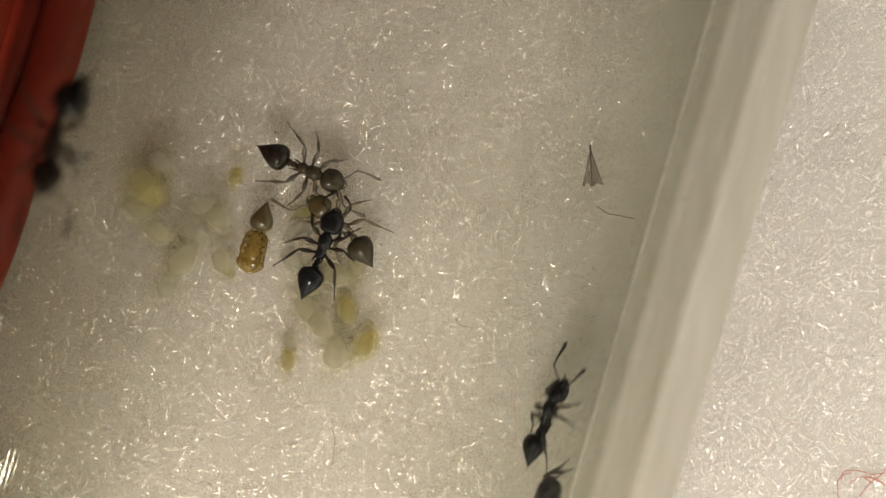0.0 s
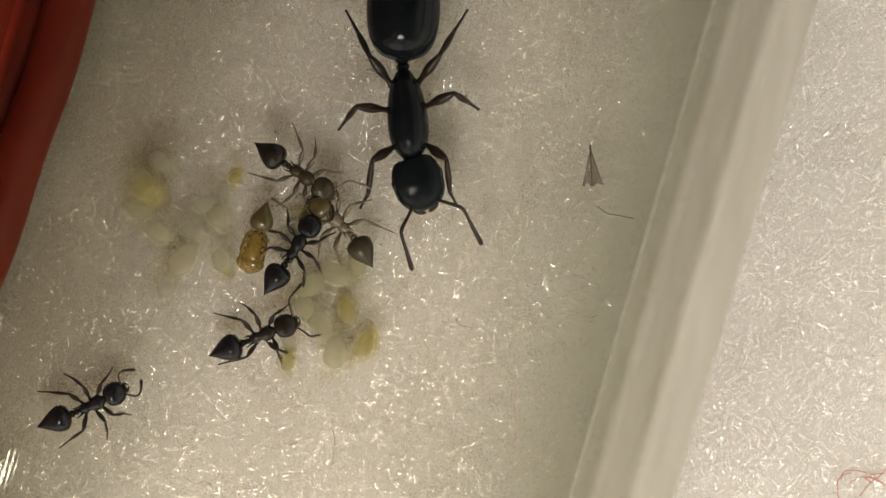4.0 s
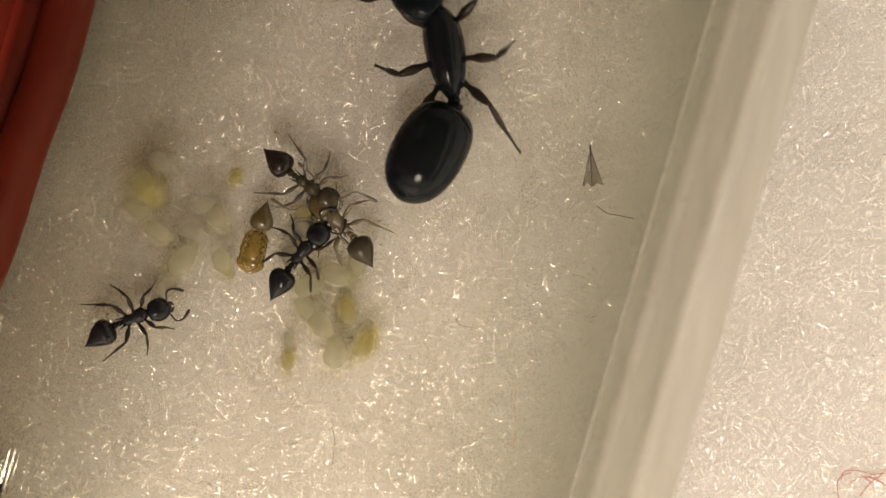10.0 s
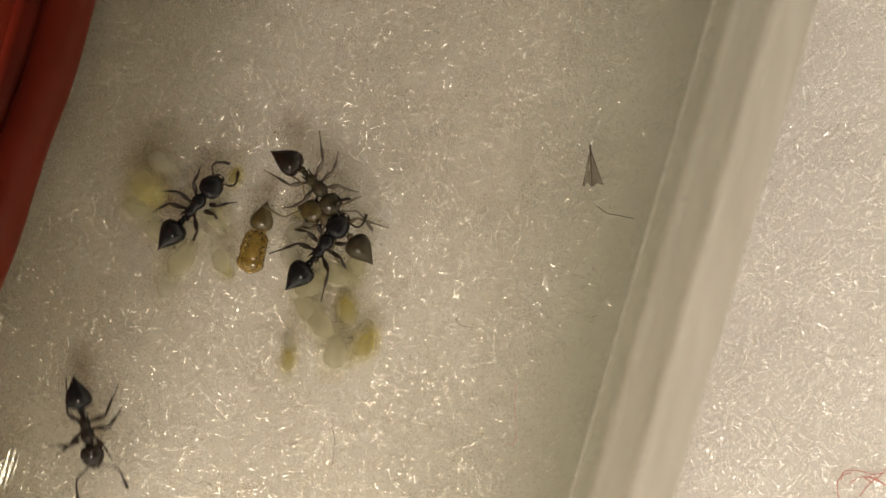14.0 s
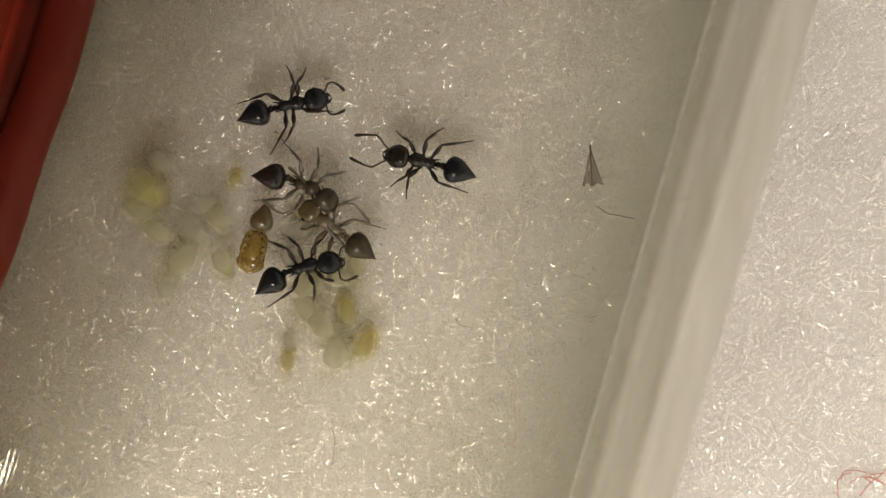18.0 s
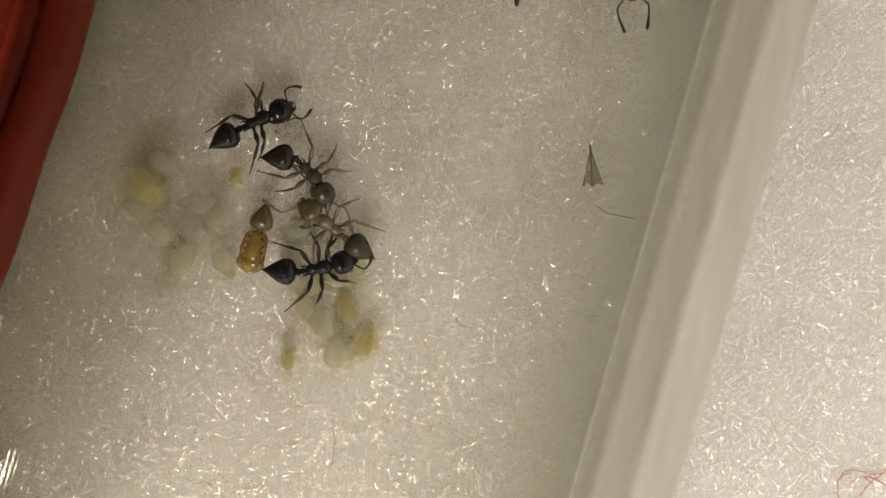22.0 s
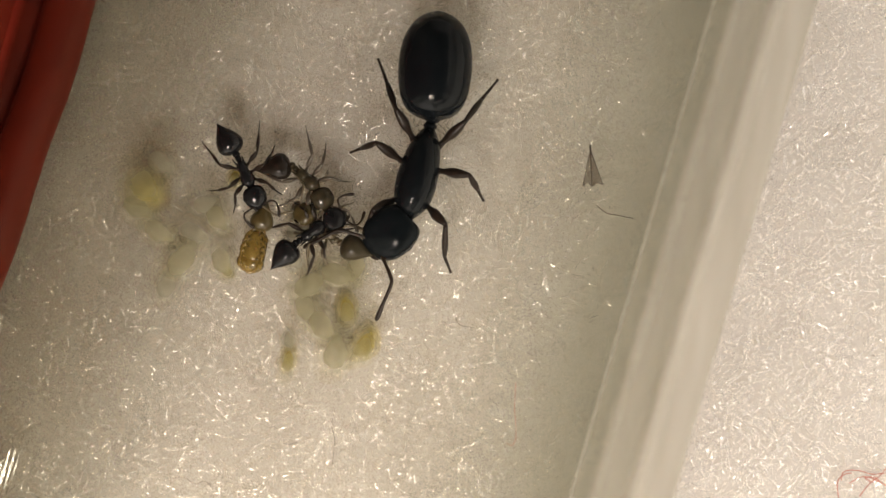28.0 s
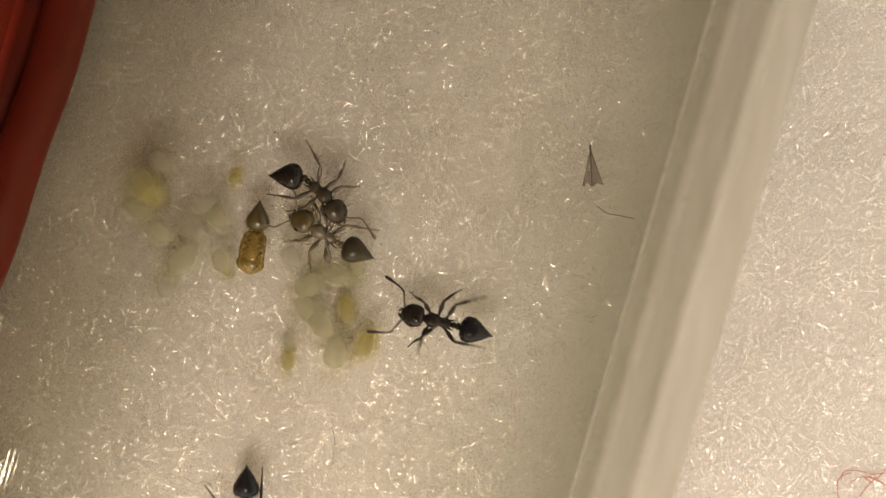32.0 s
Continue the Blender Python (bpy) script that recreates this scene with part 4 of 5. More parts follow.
GREY_PATH = [
    (0, -5.039, 2.934, 0.15, -0, 0, -23.5, -3.9, 2.1),
    (1, -5.017, 2.87, 0.15, -0, 0, -23, -4.9, 2.7),
    (2, -4.975, 3.061, 0.15, -0, 0, -28.8, 2, -1.6),
    (3, -5.294, 2.891, 0.15, -0, 0, -30.8, 1.7, -1.1),
    (5.5, -5.294, 2.743, 0.15, -0, 0, -38.4, -3.5, 2.5),
    (6, -5.294, 2.785, 0.15, -0, 0, -35.7, 9.1, -5.7),
    (7, -5.4, 2.785, 0.15, -0, 0, -35.1, 5.8, -5.2),
    (8, -5.188, 2.743, 0.15, -0, 0, -32.3, 1.6, -1.5),
    (9, -5.124, 2.615, 0.15, -0, 0, -43.9, 4.3, -3.7),
    (10, -5.081, 2.402, 0.15, -0, 0, -36, -5.9, 3.9),
    (11, -5.081, 2.232, 0.15, -0, 0, -20, -25.5, 17),
    (12, -5.039, 2.424, 0.15, -0, 0, -26.8, -11.6, 7.4),
    (13, -4.869, 2.36, 0.15, -0, 0, -37.9, -3.1, 1.8),
    (14, -4.762, 2.402, 0.15, -0, 0, -47.9, 18.5, -12.7),
    (17, -4.699, 2.041, 0.15, -0, 0, -41.7, 26.1, -15.6),
    (18, -5.124, 2.36, 0.15, -0, 0, -23.6, 21.4, -24.3),
    (19, -5.081, 2.53, 0.15, -0, 0, -19.1, 25.7, -31.7),
    (20, -4.932, 2.615, 0.15, -0, 0, -28.8, 37.9, -28),
    (21, -4.975, 2.849, 0.15, -0, 0, -41.5, 40.6, -30.4),
    (22, -4.975, 2.849, 0.15, -0, 0, -45, 45.7, -28),
    (23, -4.975, 2.743, 0.15, -0, 0, -35.8, 26.9, -23),
    (24, -4.911, 2.743, 0.15, -0, 0, -36.8, 25.8, -19.7),
    (25, -4.72, 2.743, 0.15, -0, 0, -36.7, 38.8, -25.3),
    (27.5, -5.081, 2.615, 0.15, -0, 0, -41.9, 49.6, -23.2),
    (28, -5.081, 2.615, 0.15, -0, 0, -41.8, 53.2, -24.9),
    (29, -5.188, 2.743, 0.15, -0, 0, -17.3, 27.6, -22.8),
    (30, -5.081, 2.615, 0.15, -0, 0, -20.3, 33.3, -22.5),
    (31, -4.656, 2.402, 0.15, -0, 0, -32, 39.7, -24.2),
    (32, -4.613, 2.147, 0.15, -0, 0, -41.5, 39.5, -21),
]
NURSE_PATH = [
    (0, -4.486, 0.085, 0.3, 0, 0, 68.6, -1.3, 0.9),
    (0.6, -4.592, 0.191, 0.3, 0, 0, 65.5, 0.7, -0.5),
    (1, -5.294, 0.914, 0.3, 0, -0, 74, -0.7, 0.4),
    (1.5, -5.273, 0.957, 0.3, 0, 0, 67.5, -1.7, 0.9),
    (2, -5.294, 0.914, 0.3, 0, 0, 61.7, -0.5, 0.3),
    (3, -5.506, 0.446, 0.3, 0, 0, 60.2, -0.4, 0.2),
    (5.5, -5.464, -0.128, 0.3, 0, 0, 48.6, -0.8, 0.5),
    (6, -5.187, 0.021, 0.3, 0, 0, 47.4, 2.1, -1.2),
    (7, -5.57, 0.021, 0.3, 0, 0, 67, 3.7, -1.9),
    (8, -5.358, 0.021, 0.3, 0, 0, 57.6, -2.2, 1),
    (9, -5.23, 0.064, 0.3, 0, 0, 49, 1.1, -0.6),
    (10, -5.294, -0.149, 0.3, 0, 0, 50.5, 11, -6.1),
    (11, -4.55, 0.34, 0.3, 0, 0, 33.7, 6.2, -3.4),
    (12, -4.422, 0.128, 0.3, 0, 0, 32.7, 7.8, -3.9),
    (13, -4.486, 0.085, 0.3, 0, 0, 46.4, 5.4, -3.1),
    (14, -4.507, 0.085, 0.3, 0, 0, 51.9, -3.5, 2),
    (17, -4.507, -0.128, 0.3, 0, 0, 59.3, -17.8, 11.5),
    (18, -5.187, -0.659, 0.3, 0, 0, 17.3, 20.5, -18.5),
    (19, -4.762, -0.51, 0.3, 0, 0, 7.6, 11.5, -8.5),
    (20, -4.762, -0.468, 0.3, 0, 0, 19, 4, -2.4),
    (21, -4.72, -0.617, 0.3, 0, 0, 14.8, -4.4, 3.3),
    (22, -4.656, -0.723, 0.3, 0, 0, 10.4, -15.2, 8.7),
    (23, -4.231, -0.51, 0.3, 0, 0, 31.2, -24.1, 14.1),
    (24, -4.337, -0.234, 0.3, 0, 0, 34.9, -5.3, 3.9),
    (25, -4.613, 0.234, 0.3, 0, 0, 39.7, -0.3, 0.2),
    (27.5, -4.55, 0.659, 0.3, 0, 0, 24, 13.7, -7.9),
    (28, -4.869, 0.659, 0.3, 0, 0, 34.5, 13, -11.3),
    (28.2, -4.72, 1.509, 0.3, 0, 0, 37, 2.3, -1.3),
    (28.4, -4.443, 2.679, 0.3, 0, 0, 52.9, -6.2, 3.7),
    (28.6, -3.954, 2.998, 0.3, 0, 0, 26.8, -25, 13.2),
    (28.8, -2.743, 3.635, 0.3, 0, -0, -22, 16.4, -7.8),
    (29, -2.466, 3.635, 0.3, 0, -0, -28.6, 35.4, -38.2),
    (29.2, -2.254, 3.21, 0.3, 0, -0, -45.4, 32, -19.2),
    (29.5, -2.424, 2.891, 0.3, 0, -0, -67.1, 5.9, -2.5),
    (29.8, -2.381, 3.104, 0.3, 0, -0, -58.3, 25.9, -11.2),
    (30, -1.68, 2.041, 0.3, 0, -0, -73.5, -1.3, 0.6),
    (30.3, -1.042, 1.084, 0.3, 0, -0, -37.9, -35.1, 20),
    (30.5, 0.596, 0.765, 0.303, -0.1, -0.3, -5.5, 12.8, -7.1),
    (30.8, 0.511, 1.509, 0.302, 0, -0.2, -24.1, 7.7, -4.4),
    (31, 0.511, 1.892, 0.302, 0, -0.2, -30.2, -3.7, 2.4),
    (31.1, 0.085, 1.637, 0.301, 0.1, -0.1, -56.4, 16.5, -5.5),
    (31.2, 0.341, 0.446, 0.303, 0.2, -0.1, -81.2, -6.4, 3.2),
    (31.3, 0.001, -0.829, 0.303, 0.3, -0.1, -90.7, -3, 1.5),
    (31.4, 0.13, -2.743, 0.308, 0.7, -0.1, -95.6, 7.8, -3.8),
    (31.5, -0.7, -5.613, 0.308, 0.7, 0.1, -111.1, 1, -0.5),
    (31.6, -2.126, -6.484, 0.301, 0.1, 0.1, -142.8, 12.2, -5.4),
    (31.7, -2.976, -7.42, 0.3, 0, 0, -123.7, 0, -0),
    (31.8, -3.912, -9.227, 0.3, 0, 0, -121.8, 0.9, -0.4),
    (31.9, -4.975, -10.821, 0.3, 0, 0, -129.1, 6.5, -3.2),
    (32, -6.038, -12.416, 0.3, 0, 0, -129.1, 6.5, -3.2),
]
CIRCLING_PATH = [
    (0, -16.804, -9.158, 13.497, 98.7, 68.6, 81.9, 44.7, -14.7),
    (2.9, -16.14, -7.284, 14.566, 101.9, 29, 79.6, 59.2, -45),
    (3.05, -16.134, -6.989, 11.733, 100.3, 59.8, 81.4, 28.9, -22.2),
    (3.2, -16.129, -6.694, 8.901, -90, 89.4, -106.2, -1.4, 0.6),
    (3.35, -15.383, -6.619, 4.769, 15.8, 59.3, 5.5, -6.5, 6.6),
    (3.5, -14.637, -6.544, 0.636, 12.9, 28.6, 9.4, -11.6, 12.6),
    (4.4, -12.45, -4.883, 0.129, 5.5, 5.3, 30.1, 4.1, -2.4),
    (5.5, -11.118, -2.773, 0.061, 2.9, 2.7, 31, 9.2, -5.6),
    (6, -10.838, -2.691, 0.045, 2.2, 2.2, 29.1, 4.4, -2.8),
    (6.5, -11.64, -2.595, 0.111, 6.1, 2.8, 48.8, 0.5, -0.3),
    (7, -11.164, -2.368, 0.072, 3.1, 3.4, 26.4, 7.8, -5.9),
    (7.5, -11.421, -2.833, 0.082, 2, 4.8, 6.3, 9.6, -5.4),
    (8, -11.466, -2.619, 0.092, 2.8, 5, 13.2, 12.8, -8.4),
    (8.5, -11.552, -2.724, 0.098, 3.7, 4.7, 21.9, 1.5, -0.8),
    (9, -11.597, -2.51, 0.109, 4.9, 4.5, 31.5, 4.9, -2.8),
    (9.5, -11.597, -2.51, 0.109, 5, 4.3, 33.3, -7.7, 4),
    (10, -11.64, -2.552, 0.112, 4.2, 5.3, 21.9, 15, -8.7),
    (10.5, -11.901, -2.718, 0.139, 3.3, 7.5, 7.3, 8.5, -4.5),
    (11, -11.553, -2.554, 0.103, 4.8, 4, 34.1, 13.4, -8.4),
    (11.5, -11.866, -1.758, 0.177, 10, 1.5, 65.4, -3.1, 1.7),
    (12, -11.13, -0.919, 0.108, 5.9, 2.8, 48.8, 3.2, -1.9),
    (12.5, -10.832, 0.036, 0.106, 6.1, 2.1, 54.5, -2.9, 1.6),
    (13, -10.426, 1.096, 0.096, 5.9, 0.4, 69.8, -11.9, 7.4),
    (13.5, -10.449, 1.139, 0.099, 6, 0.7, 67.1, -2.6, 1.5),
    (14, -9.347, 1.62, 0.034, 2.2, 1, 49.3, 1.5, -0.9),
    (14.5, -8.258, 3.808, 0.02, 1.1, 1, 31.3, 28.8, -15.5),
    (15.5, -7.104, 4.487, 0.005, 0.3, 0.3, 27.4, 2.9, -1.7),
    (16.5, -6.252, 4.996, 0.002, 0.1, 0.1, 24.2, -4.7, 2.6),
    (17, -6.188, 5.188, 0.002, 0.1, 0.1, 19.6, 10.9, -6.9),
    (17.5, -6.38, 5.273, 0.002, 0.2, 0.2, 26.7, 5.1, -2.4),
    (18, -5.72, 5.443, 0.001, 0, 0.1, 13.2, 7.2, -4.6),
    (18.5, -5.783, 5.336, 0.001, 0, 0.1, 15.4, 5.1, -3.2),
    (19, -5.762, 5.336, 0.001, 0, 0.1, 10.8, 15, -9.2),
    (20, -5.656, 4.975, 0, 0, 0.1, 5.1, 20.2, -12),
    (20.5, -6.678, 5.06, 0.003, 0.2, 0.3, 17.3, 14, -7.8),
    (21, -6.785, 5.018, 0.004, 0.2, 0.3, 19.8, 15.5, -9.1),
    (22, -6.976, 4.848, 0.005, 0.3, 0.3, 26, 7.4, -5.2),
    (23, -6.934, 4.763, 0.004, 0.2, 0.4, 16.2, 21.6, -15.1),
    (23.3, -7.211, 4.487, 0.006, 0.1, 0.5, -9.8, 12.2, -5.8),
    (23.6, -7.316, 3.636, 0.005, -0.1, 0.4, -33.3, -5.2, 2.6),
    (24, -6.996, 3.423, 0.003, -0.2, 0.2, -62.3, 32.7, -15.5),
    (24.5, -6.932, 3.466, 0.002, -0.2, 0.2, -56.5, 12.3, -5.6),
    (25, -6.89, 3.423, 0.002, -0.2, 0.1, -68.3, 1.2, -0.6),
    (25.5, -7.145, 3.105, 0.143, -0.2, 0.2, -69.3, 0.1, -0.1),
    (27.5, -7.486, 2.935, 0.215, -0.3, 0.3, -65.1, 6.5, -3.6),
    (28, -7.401, 2.828, 0.321, -0.3, 0.2, -64.8, 6.7, -4.6),
    (29, -7.38, 2.786, 0.36, -0.3, 0.2, -64.4, 9.1, -5.2),
    (29.5, -7.486, 2.446, 0.504, -0.3, 0.2, -65.6, -3.9, 2.1),
    (30, -7.145, 1.978, 0.502, -0.1, 0.1, -66.4, 9.4, -5.2),
    (30.5, -7.144, 0.617, 0.501, -0.1, 0, -76.7, -0.3, 0.2),
    (31, -6.952, -0.999, 0.412, -0, 0, -90.8, -3.1, 1.9),
    (31.3, -6.952, -1.998, 0, -0, 0, -90.5, -2.2, 1.2),
    (31.5, -7.058, -3.21, 0, -0, 0, -94.9, 0.9, -0.6),
    (31.6, -6.973, -3.763, 0, -0, 0, -90.8, -3.3, 1.7),
    (31.7, -7.143, -4.741, 0, -0, 0, -90, -0, 0),
    (31.8, -7.314, -6.527, 0, -0, 0, -96.2, 6.4, -3.5),
    (31.9, -7.505, -8.334, 0, -0, 0, -91.2, 0.9, -0.5),
    (32, -7.441, -10.226, 0, -0, 0, -92.5, 0.6, -0.3),
]
ROAMING_PATH = [
    (0, -10.807, 2.997, 16.96, -166.8, -0.5, -104.2, 20.6, -6.4),
    (0.1, -11.606, 0.749, 16.925, -165.9, 5, -125.5, -0.1, 0.1),
    (0.2, -12.902, -0.542, 16.561, -148.7, -0.8, -104.8, 8.8, -3),
    (0.275, -14.281, -2.809, 13.055, -123.3, 27.8, -114.2, 6.8, -2.6),
    (0.35, -15.66, -5.076, 9.55, -90, 57.3, -106.2, 4.8, -2.2),
    (0.5, -16.611, -8.437, 4.058, -74.9, 82.3, -91.2, -1.8, 0.9),
    (0.55, -15.827, -8.74, 2.267, 9.7, 55.7, 1.5, -12.2, 8),
    (0.6, -15.044, -9.042, 0.476, 11.7, 21.4, 13.3, -22.7, 15.2),
    (0.7, -12.518, -8.085, 0.052, 2.1, 2.8, 20.6, 6.1, -3.3),
    (0.8, -10.505, -7.525, 0.005, 0.2, 0.3, 19.5, -0.4, 0.2),
    (0.9, -9.398, -6.994, 0.001, 0.1, 0.1, 32.8, -6, 3.4),
    (1, -9.483, -6.93, 0.001, 0.1, 0.1, 44.7, -6.7, 3.6),
    (1.5, -8.483, -4.826, 0, 0.1, 0, 48.3, -3.5, 1.9),
    (1.7, -8.271, -4.656, 0, 0, 0, 51.8, 6.2, -4.2),
    (2, -8.058, -4.294, 0, 0, 0, 33.8, 25.9, -15.6),
    (2.2, -8.377, -4.337, 0, 0, 0.1, 8.4, 8.2, -3.7),
    (2.5, -8.079, -4.55, 0, 0, 0, -5.8, 2.7, -1.5),
    (3, -7.781, -3.529, 0, 0, 0, 25.8, 10.5, -6.3),
    (3.5, -7.526, -3.21, 0, 0, 0, 28.3, -6.4, 3),
    (4.5, -6.038, -3.38, 0, 0, 0, 13.5, 3.5, -2),
    (5.5, -4.486, -3.763, 0, -0, -0, 10.3, 2.3, -1.3),
    (6, -2.211, -3.061, 0, -0, -0, 37.4, -6.7, 4.3),
    (6.5, 1.244, -1.172, 0.019, -1.2, -0.8, 42, -5, 2.6),
    (6.7, 4.757, -0.037, 0.524, -21.7, -15.4, 40.1, -2.6, 1.3),
    (6.75, 5.54, 0.237, 1.383, -36, -38.3, 37.3, 15.1, -4.7),
    (6.8, 6.324, 0.511, 2.242, -57.1, -61, 44.4, 32.7, -10.8),
    (6.9, 6.678, 0.862, 10.342, -90, -68.7, 73.8, -5.3, 2.3),
    (6.95, 6.521, 0.683, 12.569, 125.6, -78.7, -139.4, -38.6, 20.9),
    (7, 6.364, 0.503, 14.797, 109.8, -48.2, -121.2, -72, 39.5),
    (7.1, 5.728, 0.54, 15.696, 153.3, -48.3, -167.8, -34, 18.4),
    (7.2, 5.092, 0.576, 16.595, -178.2, -29.8, 160.2, 4, -2.6),
    (7.4, 1.807, 0.321, 17.177, 179.6, -1.6, 177.7, 1.7, -0.8),
    (7.5, -1.066, 0.139, 17.2, 180, 0, 178.9, -1.9, 0.8),
    (7.6, -4.853, 0.603, 17.2, -180, 0, 175.1, 0.9, -0.5),
    (7.8, -10.146, 0.085, 17.148, -178.5, 3.1, -170.8, 2.8, -1.5),
    (7.9, -12.047, -1.353, 16.965, -171.4, 9.8, -154.4, 3.1, -1.5),
    (8, -12.934, -3.681, 16.914, -168.1, 10, -145.6, -8.5, 13.9),
    (8.075, -14.46, -4.945, 14.402, -132.6, 26.3, -130.6, -25.9, 15.7),
    (8.15, -15.986, -6.209, 11.89, -90.3, 29.9, -106.3, -43.4, 17.5),
    (9.6, -17.43, -11.18, 6.226, -89.9, 41.2, -106.1, 0.2, -0.1),
    (9.8, -17.326, -11.011, 4.585, 54.5, 83.5, 40.4, -4.9, 2.7),
    (10, -17.222, -10.841, 2.944, 81.3, 30.1, 69.5, -10, 5.4),
    (10.2, -16.044, -8.401, 1.475, 59.4, 1.7, 72.9, 5.9, -2.2),
    (10.35, -14.867, -2.696, 3.002, 82.7, -15.9, 75.8, -11.3, 5.1),
    (10.425, -12.741, -0.322, 10.025, 127.1, -6.3, 75, -6.7, 3.1),
    (10.5, -10.615, 2.052, 17.047, 171.2, 1.1, 81.1, -2.2, 1),
    (10.6, -9.978, 4.222, 17.048, 171.2, 0.8, 79.2, 1.6, -0.6),
    (10.65, -10.842, 6.39, 11.775, 130.9, 6.9, 78.4, 20.7, -9.4),
    (10.7, -11.706, 8.557, 6.503, 90, 11, 73.8, 39.7, -18.1),
    (10.85, -10.746, 11.766, 3.907, 87.2, 30.6, 72.4, -3.8, 1.9),
    (11.175, -10.294, 12.304, 2.658, 72.6, 4.4, 76.2, -5.4, 3.1),
    (11.5, -9.842, 12.841, 1.41, 55.4, -19.8, 87, -6.9, 4.3),
    (11.667, -10.256, 12.027, 1.982, 34.1, -60, 117.3, -2.3, 1.7),
    (11.833, -10.67, 11.213, 2.553, -61.3, -60.6, -139.6, 2.3, -0.8),
    (12, -11.084, 10.399, 3.125, -83.4, -20.5, -108.5, 6.8, -3.4),
    (12.5, -11.405, 9.479, 3.811, -87.2, 13.9, -105.5, -11.5, 5.6),
    (12.7, -12.379, 6.014, 3.355, -84.6, 27.7, -103.7, 5.7, -3.1),
    (12.85, -12.809, 3.555, 1.952, -65.2, 35, -91.3, -4.3, 2.3),
    (13, -12.851, 1.837, 1.167, -45.9, 24.1, -84.6, -15.1, 8.5),
    (13.5, -13.111, 2.111, 1.683, -59.9, 30.7, -89.7, 2.2, -1.3),
    (13.7, -13.352, 1.385, 1.748, -65.8, 4.1, -104.4, 4.1, -2.5),
    (13.85, -13.41, -2.655, 0.581, -27.7, 8.4, -90.7, -2.8, 1.4),
    (14, -13.461, -6.777, 0.202, -10, 5.5, -77.5, -0.9, 0.5),
    (14.2, -12.637, -11.026, 0.022, -1.4, 0.8, -77.3, 5.7, -2.9),
    (14.55, -9.231, -12.306, 0.011, -0.6, 0.6, -39.6, -1.1, 0.4),
    (14.9, -5.825, -13.585, 0, -0, -0, -1.9, -7.8, 3.7),
    (15.133, -3.093, -11.143, 0.103, -6.6, 1.8, 43.1, -1.6, 0.4),
    (15.367, -0.361, -8.7, 0.206, -10.1, 7.7, 87.9, 4.6, -3),
    (15.6, 2.371, -6.258, 0.308, -8.3, 14.3, 133.4, 10.8, -6.3),
    (16.2, 0.556, -0.299, 0.005, -0.3, 0.4, 131.3, 2.8, -1.5),
    (16.5, -1.403, 3.147, 0, 0, 0, 173.7, 10.3, -5),
    (17, -1.616, 3.317, 0, 0, 0, 165.4, 3.2, -1.7),
    (17.5, -0.978, 3.444, 0, -0, 0, 161.6, 5, -2.7),
    (18, -0.765, 3.295, 0, 0, 0, 167.1, -6.5, 3.4),
    (18.5, -0.978, 3.253, 0, 0, 0, 173.9, -2.7, 1.5),
    (19, -0.34, 3.699, 0, -0, 0, 132.5, 4.1, -2.3),
    (19.5, -1.191, 4.656, 0, -0, 0, 136.5, -1.2, 0.7),
    (20, -2.785, 6.293, 0, 0, -0, 116.2, 12.1, -6),
    (20.5, -2.509, 6.336, 0, 0, -0, 109.6, 6, -3.3),
    (21, -2.466, 6.017, 0, 0, -0, 105.8, 17.8, -8.5),
    (21.5, -2.785, 6.995, 0, 0, -0, 112, 3.3, -1.7),
    (21.8, -3.593, 10.332, 0, 0, -0, 109.3, 3.3, -1.7),
    (22.2, -4.873, 12.99, 0.007, 0.2, -0.6, 141.6, 8.4, -4.3),
    (22.45, -6.115, 12.773, 0.066, -2.2, -3.5, 179.7, 4, -2),
    (22.7, -7.357, 12.556, 0.124, -6, -4.3, -142, -0.5, 0.3),
    (23, -9.349, 10.732, 0.494, -24.8, -3.8, -114.3, -4.3, 2.2),
    (23.2, -9.623, 8.837, 0.384, -19.9, 2.8, -98.5, 0.1, -0.1),
    (23.4, -9.589, 7.04, 0.23, -11.5, 5.4, -81.3, -1.4, 0.7),
    (23.6, -9.548, 7.252, 0.234, -11.5, 6.1, -78.7, -0.5, 0.2),
    (23.8, -10.091, 4.815, 0.2, -10.6, 3.9, -86, -3.7, 2.3),
    (24, -9.578, 4.11, 0.098, -4.7, 3.8, -67.7, -6.5, 3.5),
    (24.5, -9.687, 4.069, 0.109, -5.5, 3.6, -72.8, -5.6, 3),
    (25, -9.464, 3.365, 0.069, -3.3, 3, -63.9, -16.4, 8),
    (25.5, -9.329, 2.535, 0.046, -2.6, 1.7, -73.6, -8.1, 4.1),
    (26.1, -9.665, 0.345, 0.032, -2.2, 0.6, -90.1, -0, 0),
    (26.35, -10.796, -0.919, 0.099, -5.2, -3.2, -126.3, -1.9, 1),
    (26.6, -11.928, -2.183, 0.166, -5.3, -8, -162.6, -3.8, 2),
    (26.9, -13.515, -2.667, 4.416, -16.1, -48, -167.9, -2.5, 1.3),
    (27.2, -15.102, -3.15, 8.665, -90, -86.2, -106.2, -1.3, 0.6),
    (28.5, -15.637, -5.004, 11.909, 90.8, -67.9, 73.1, -6.1, 2.6),
    (28.7, -15.341, -3.98, 10.386, 90.2, -26.6, 73.7, 13.1, -6.1),
    (28.9, -15.045, -2.955, 8.864, 90, 14.7, 73.8, 32.3, -14.8),
    (29, -14.722, -1.841, 8.381, 90, 16.5, 73.8, 36.5, -17.3),
    (29.2, -13.517, 2.315, 9.477, 90, -18.7, 73.8, 8.7, -3.9),
    (29.4, -12.355, 6.299, 4.82, 89.2, 34.6, 73.4, 20.2, -7.3),
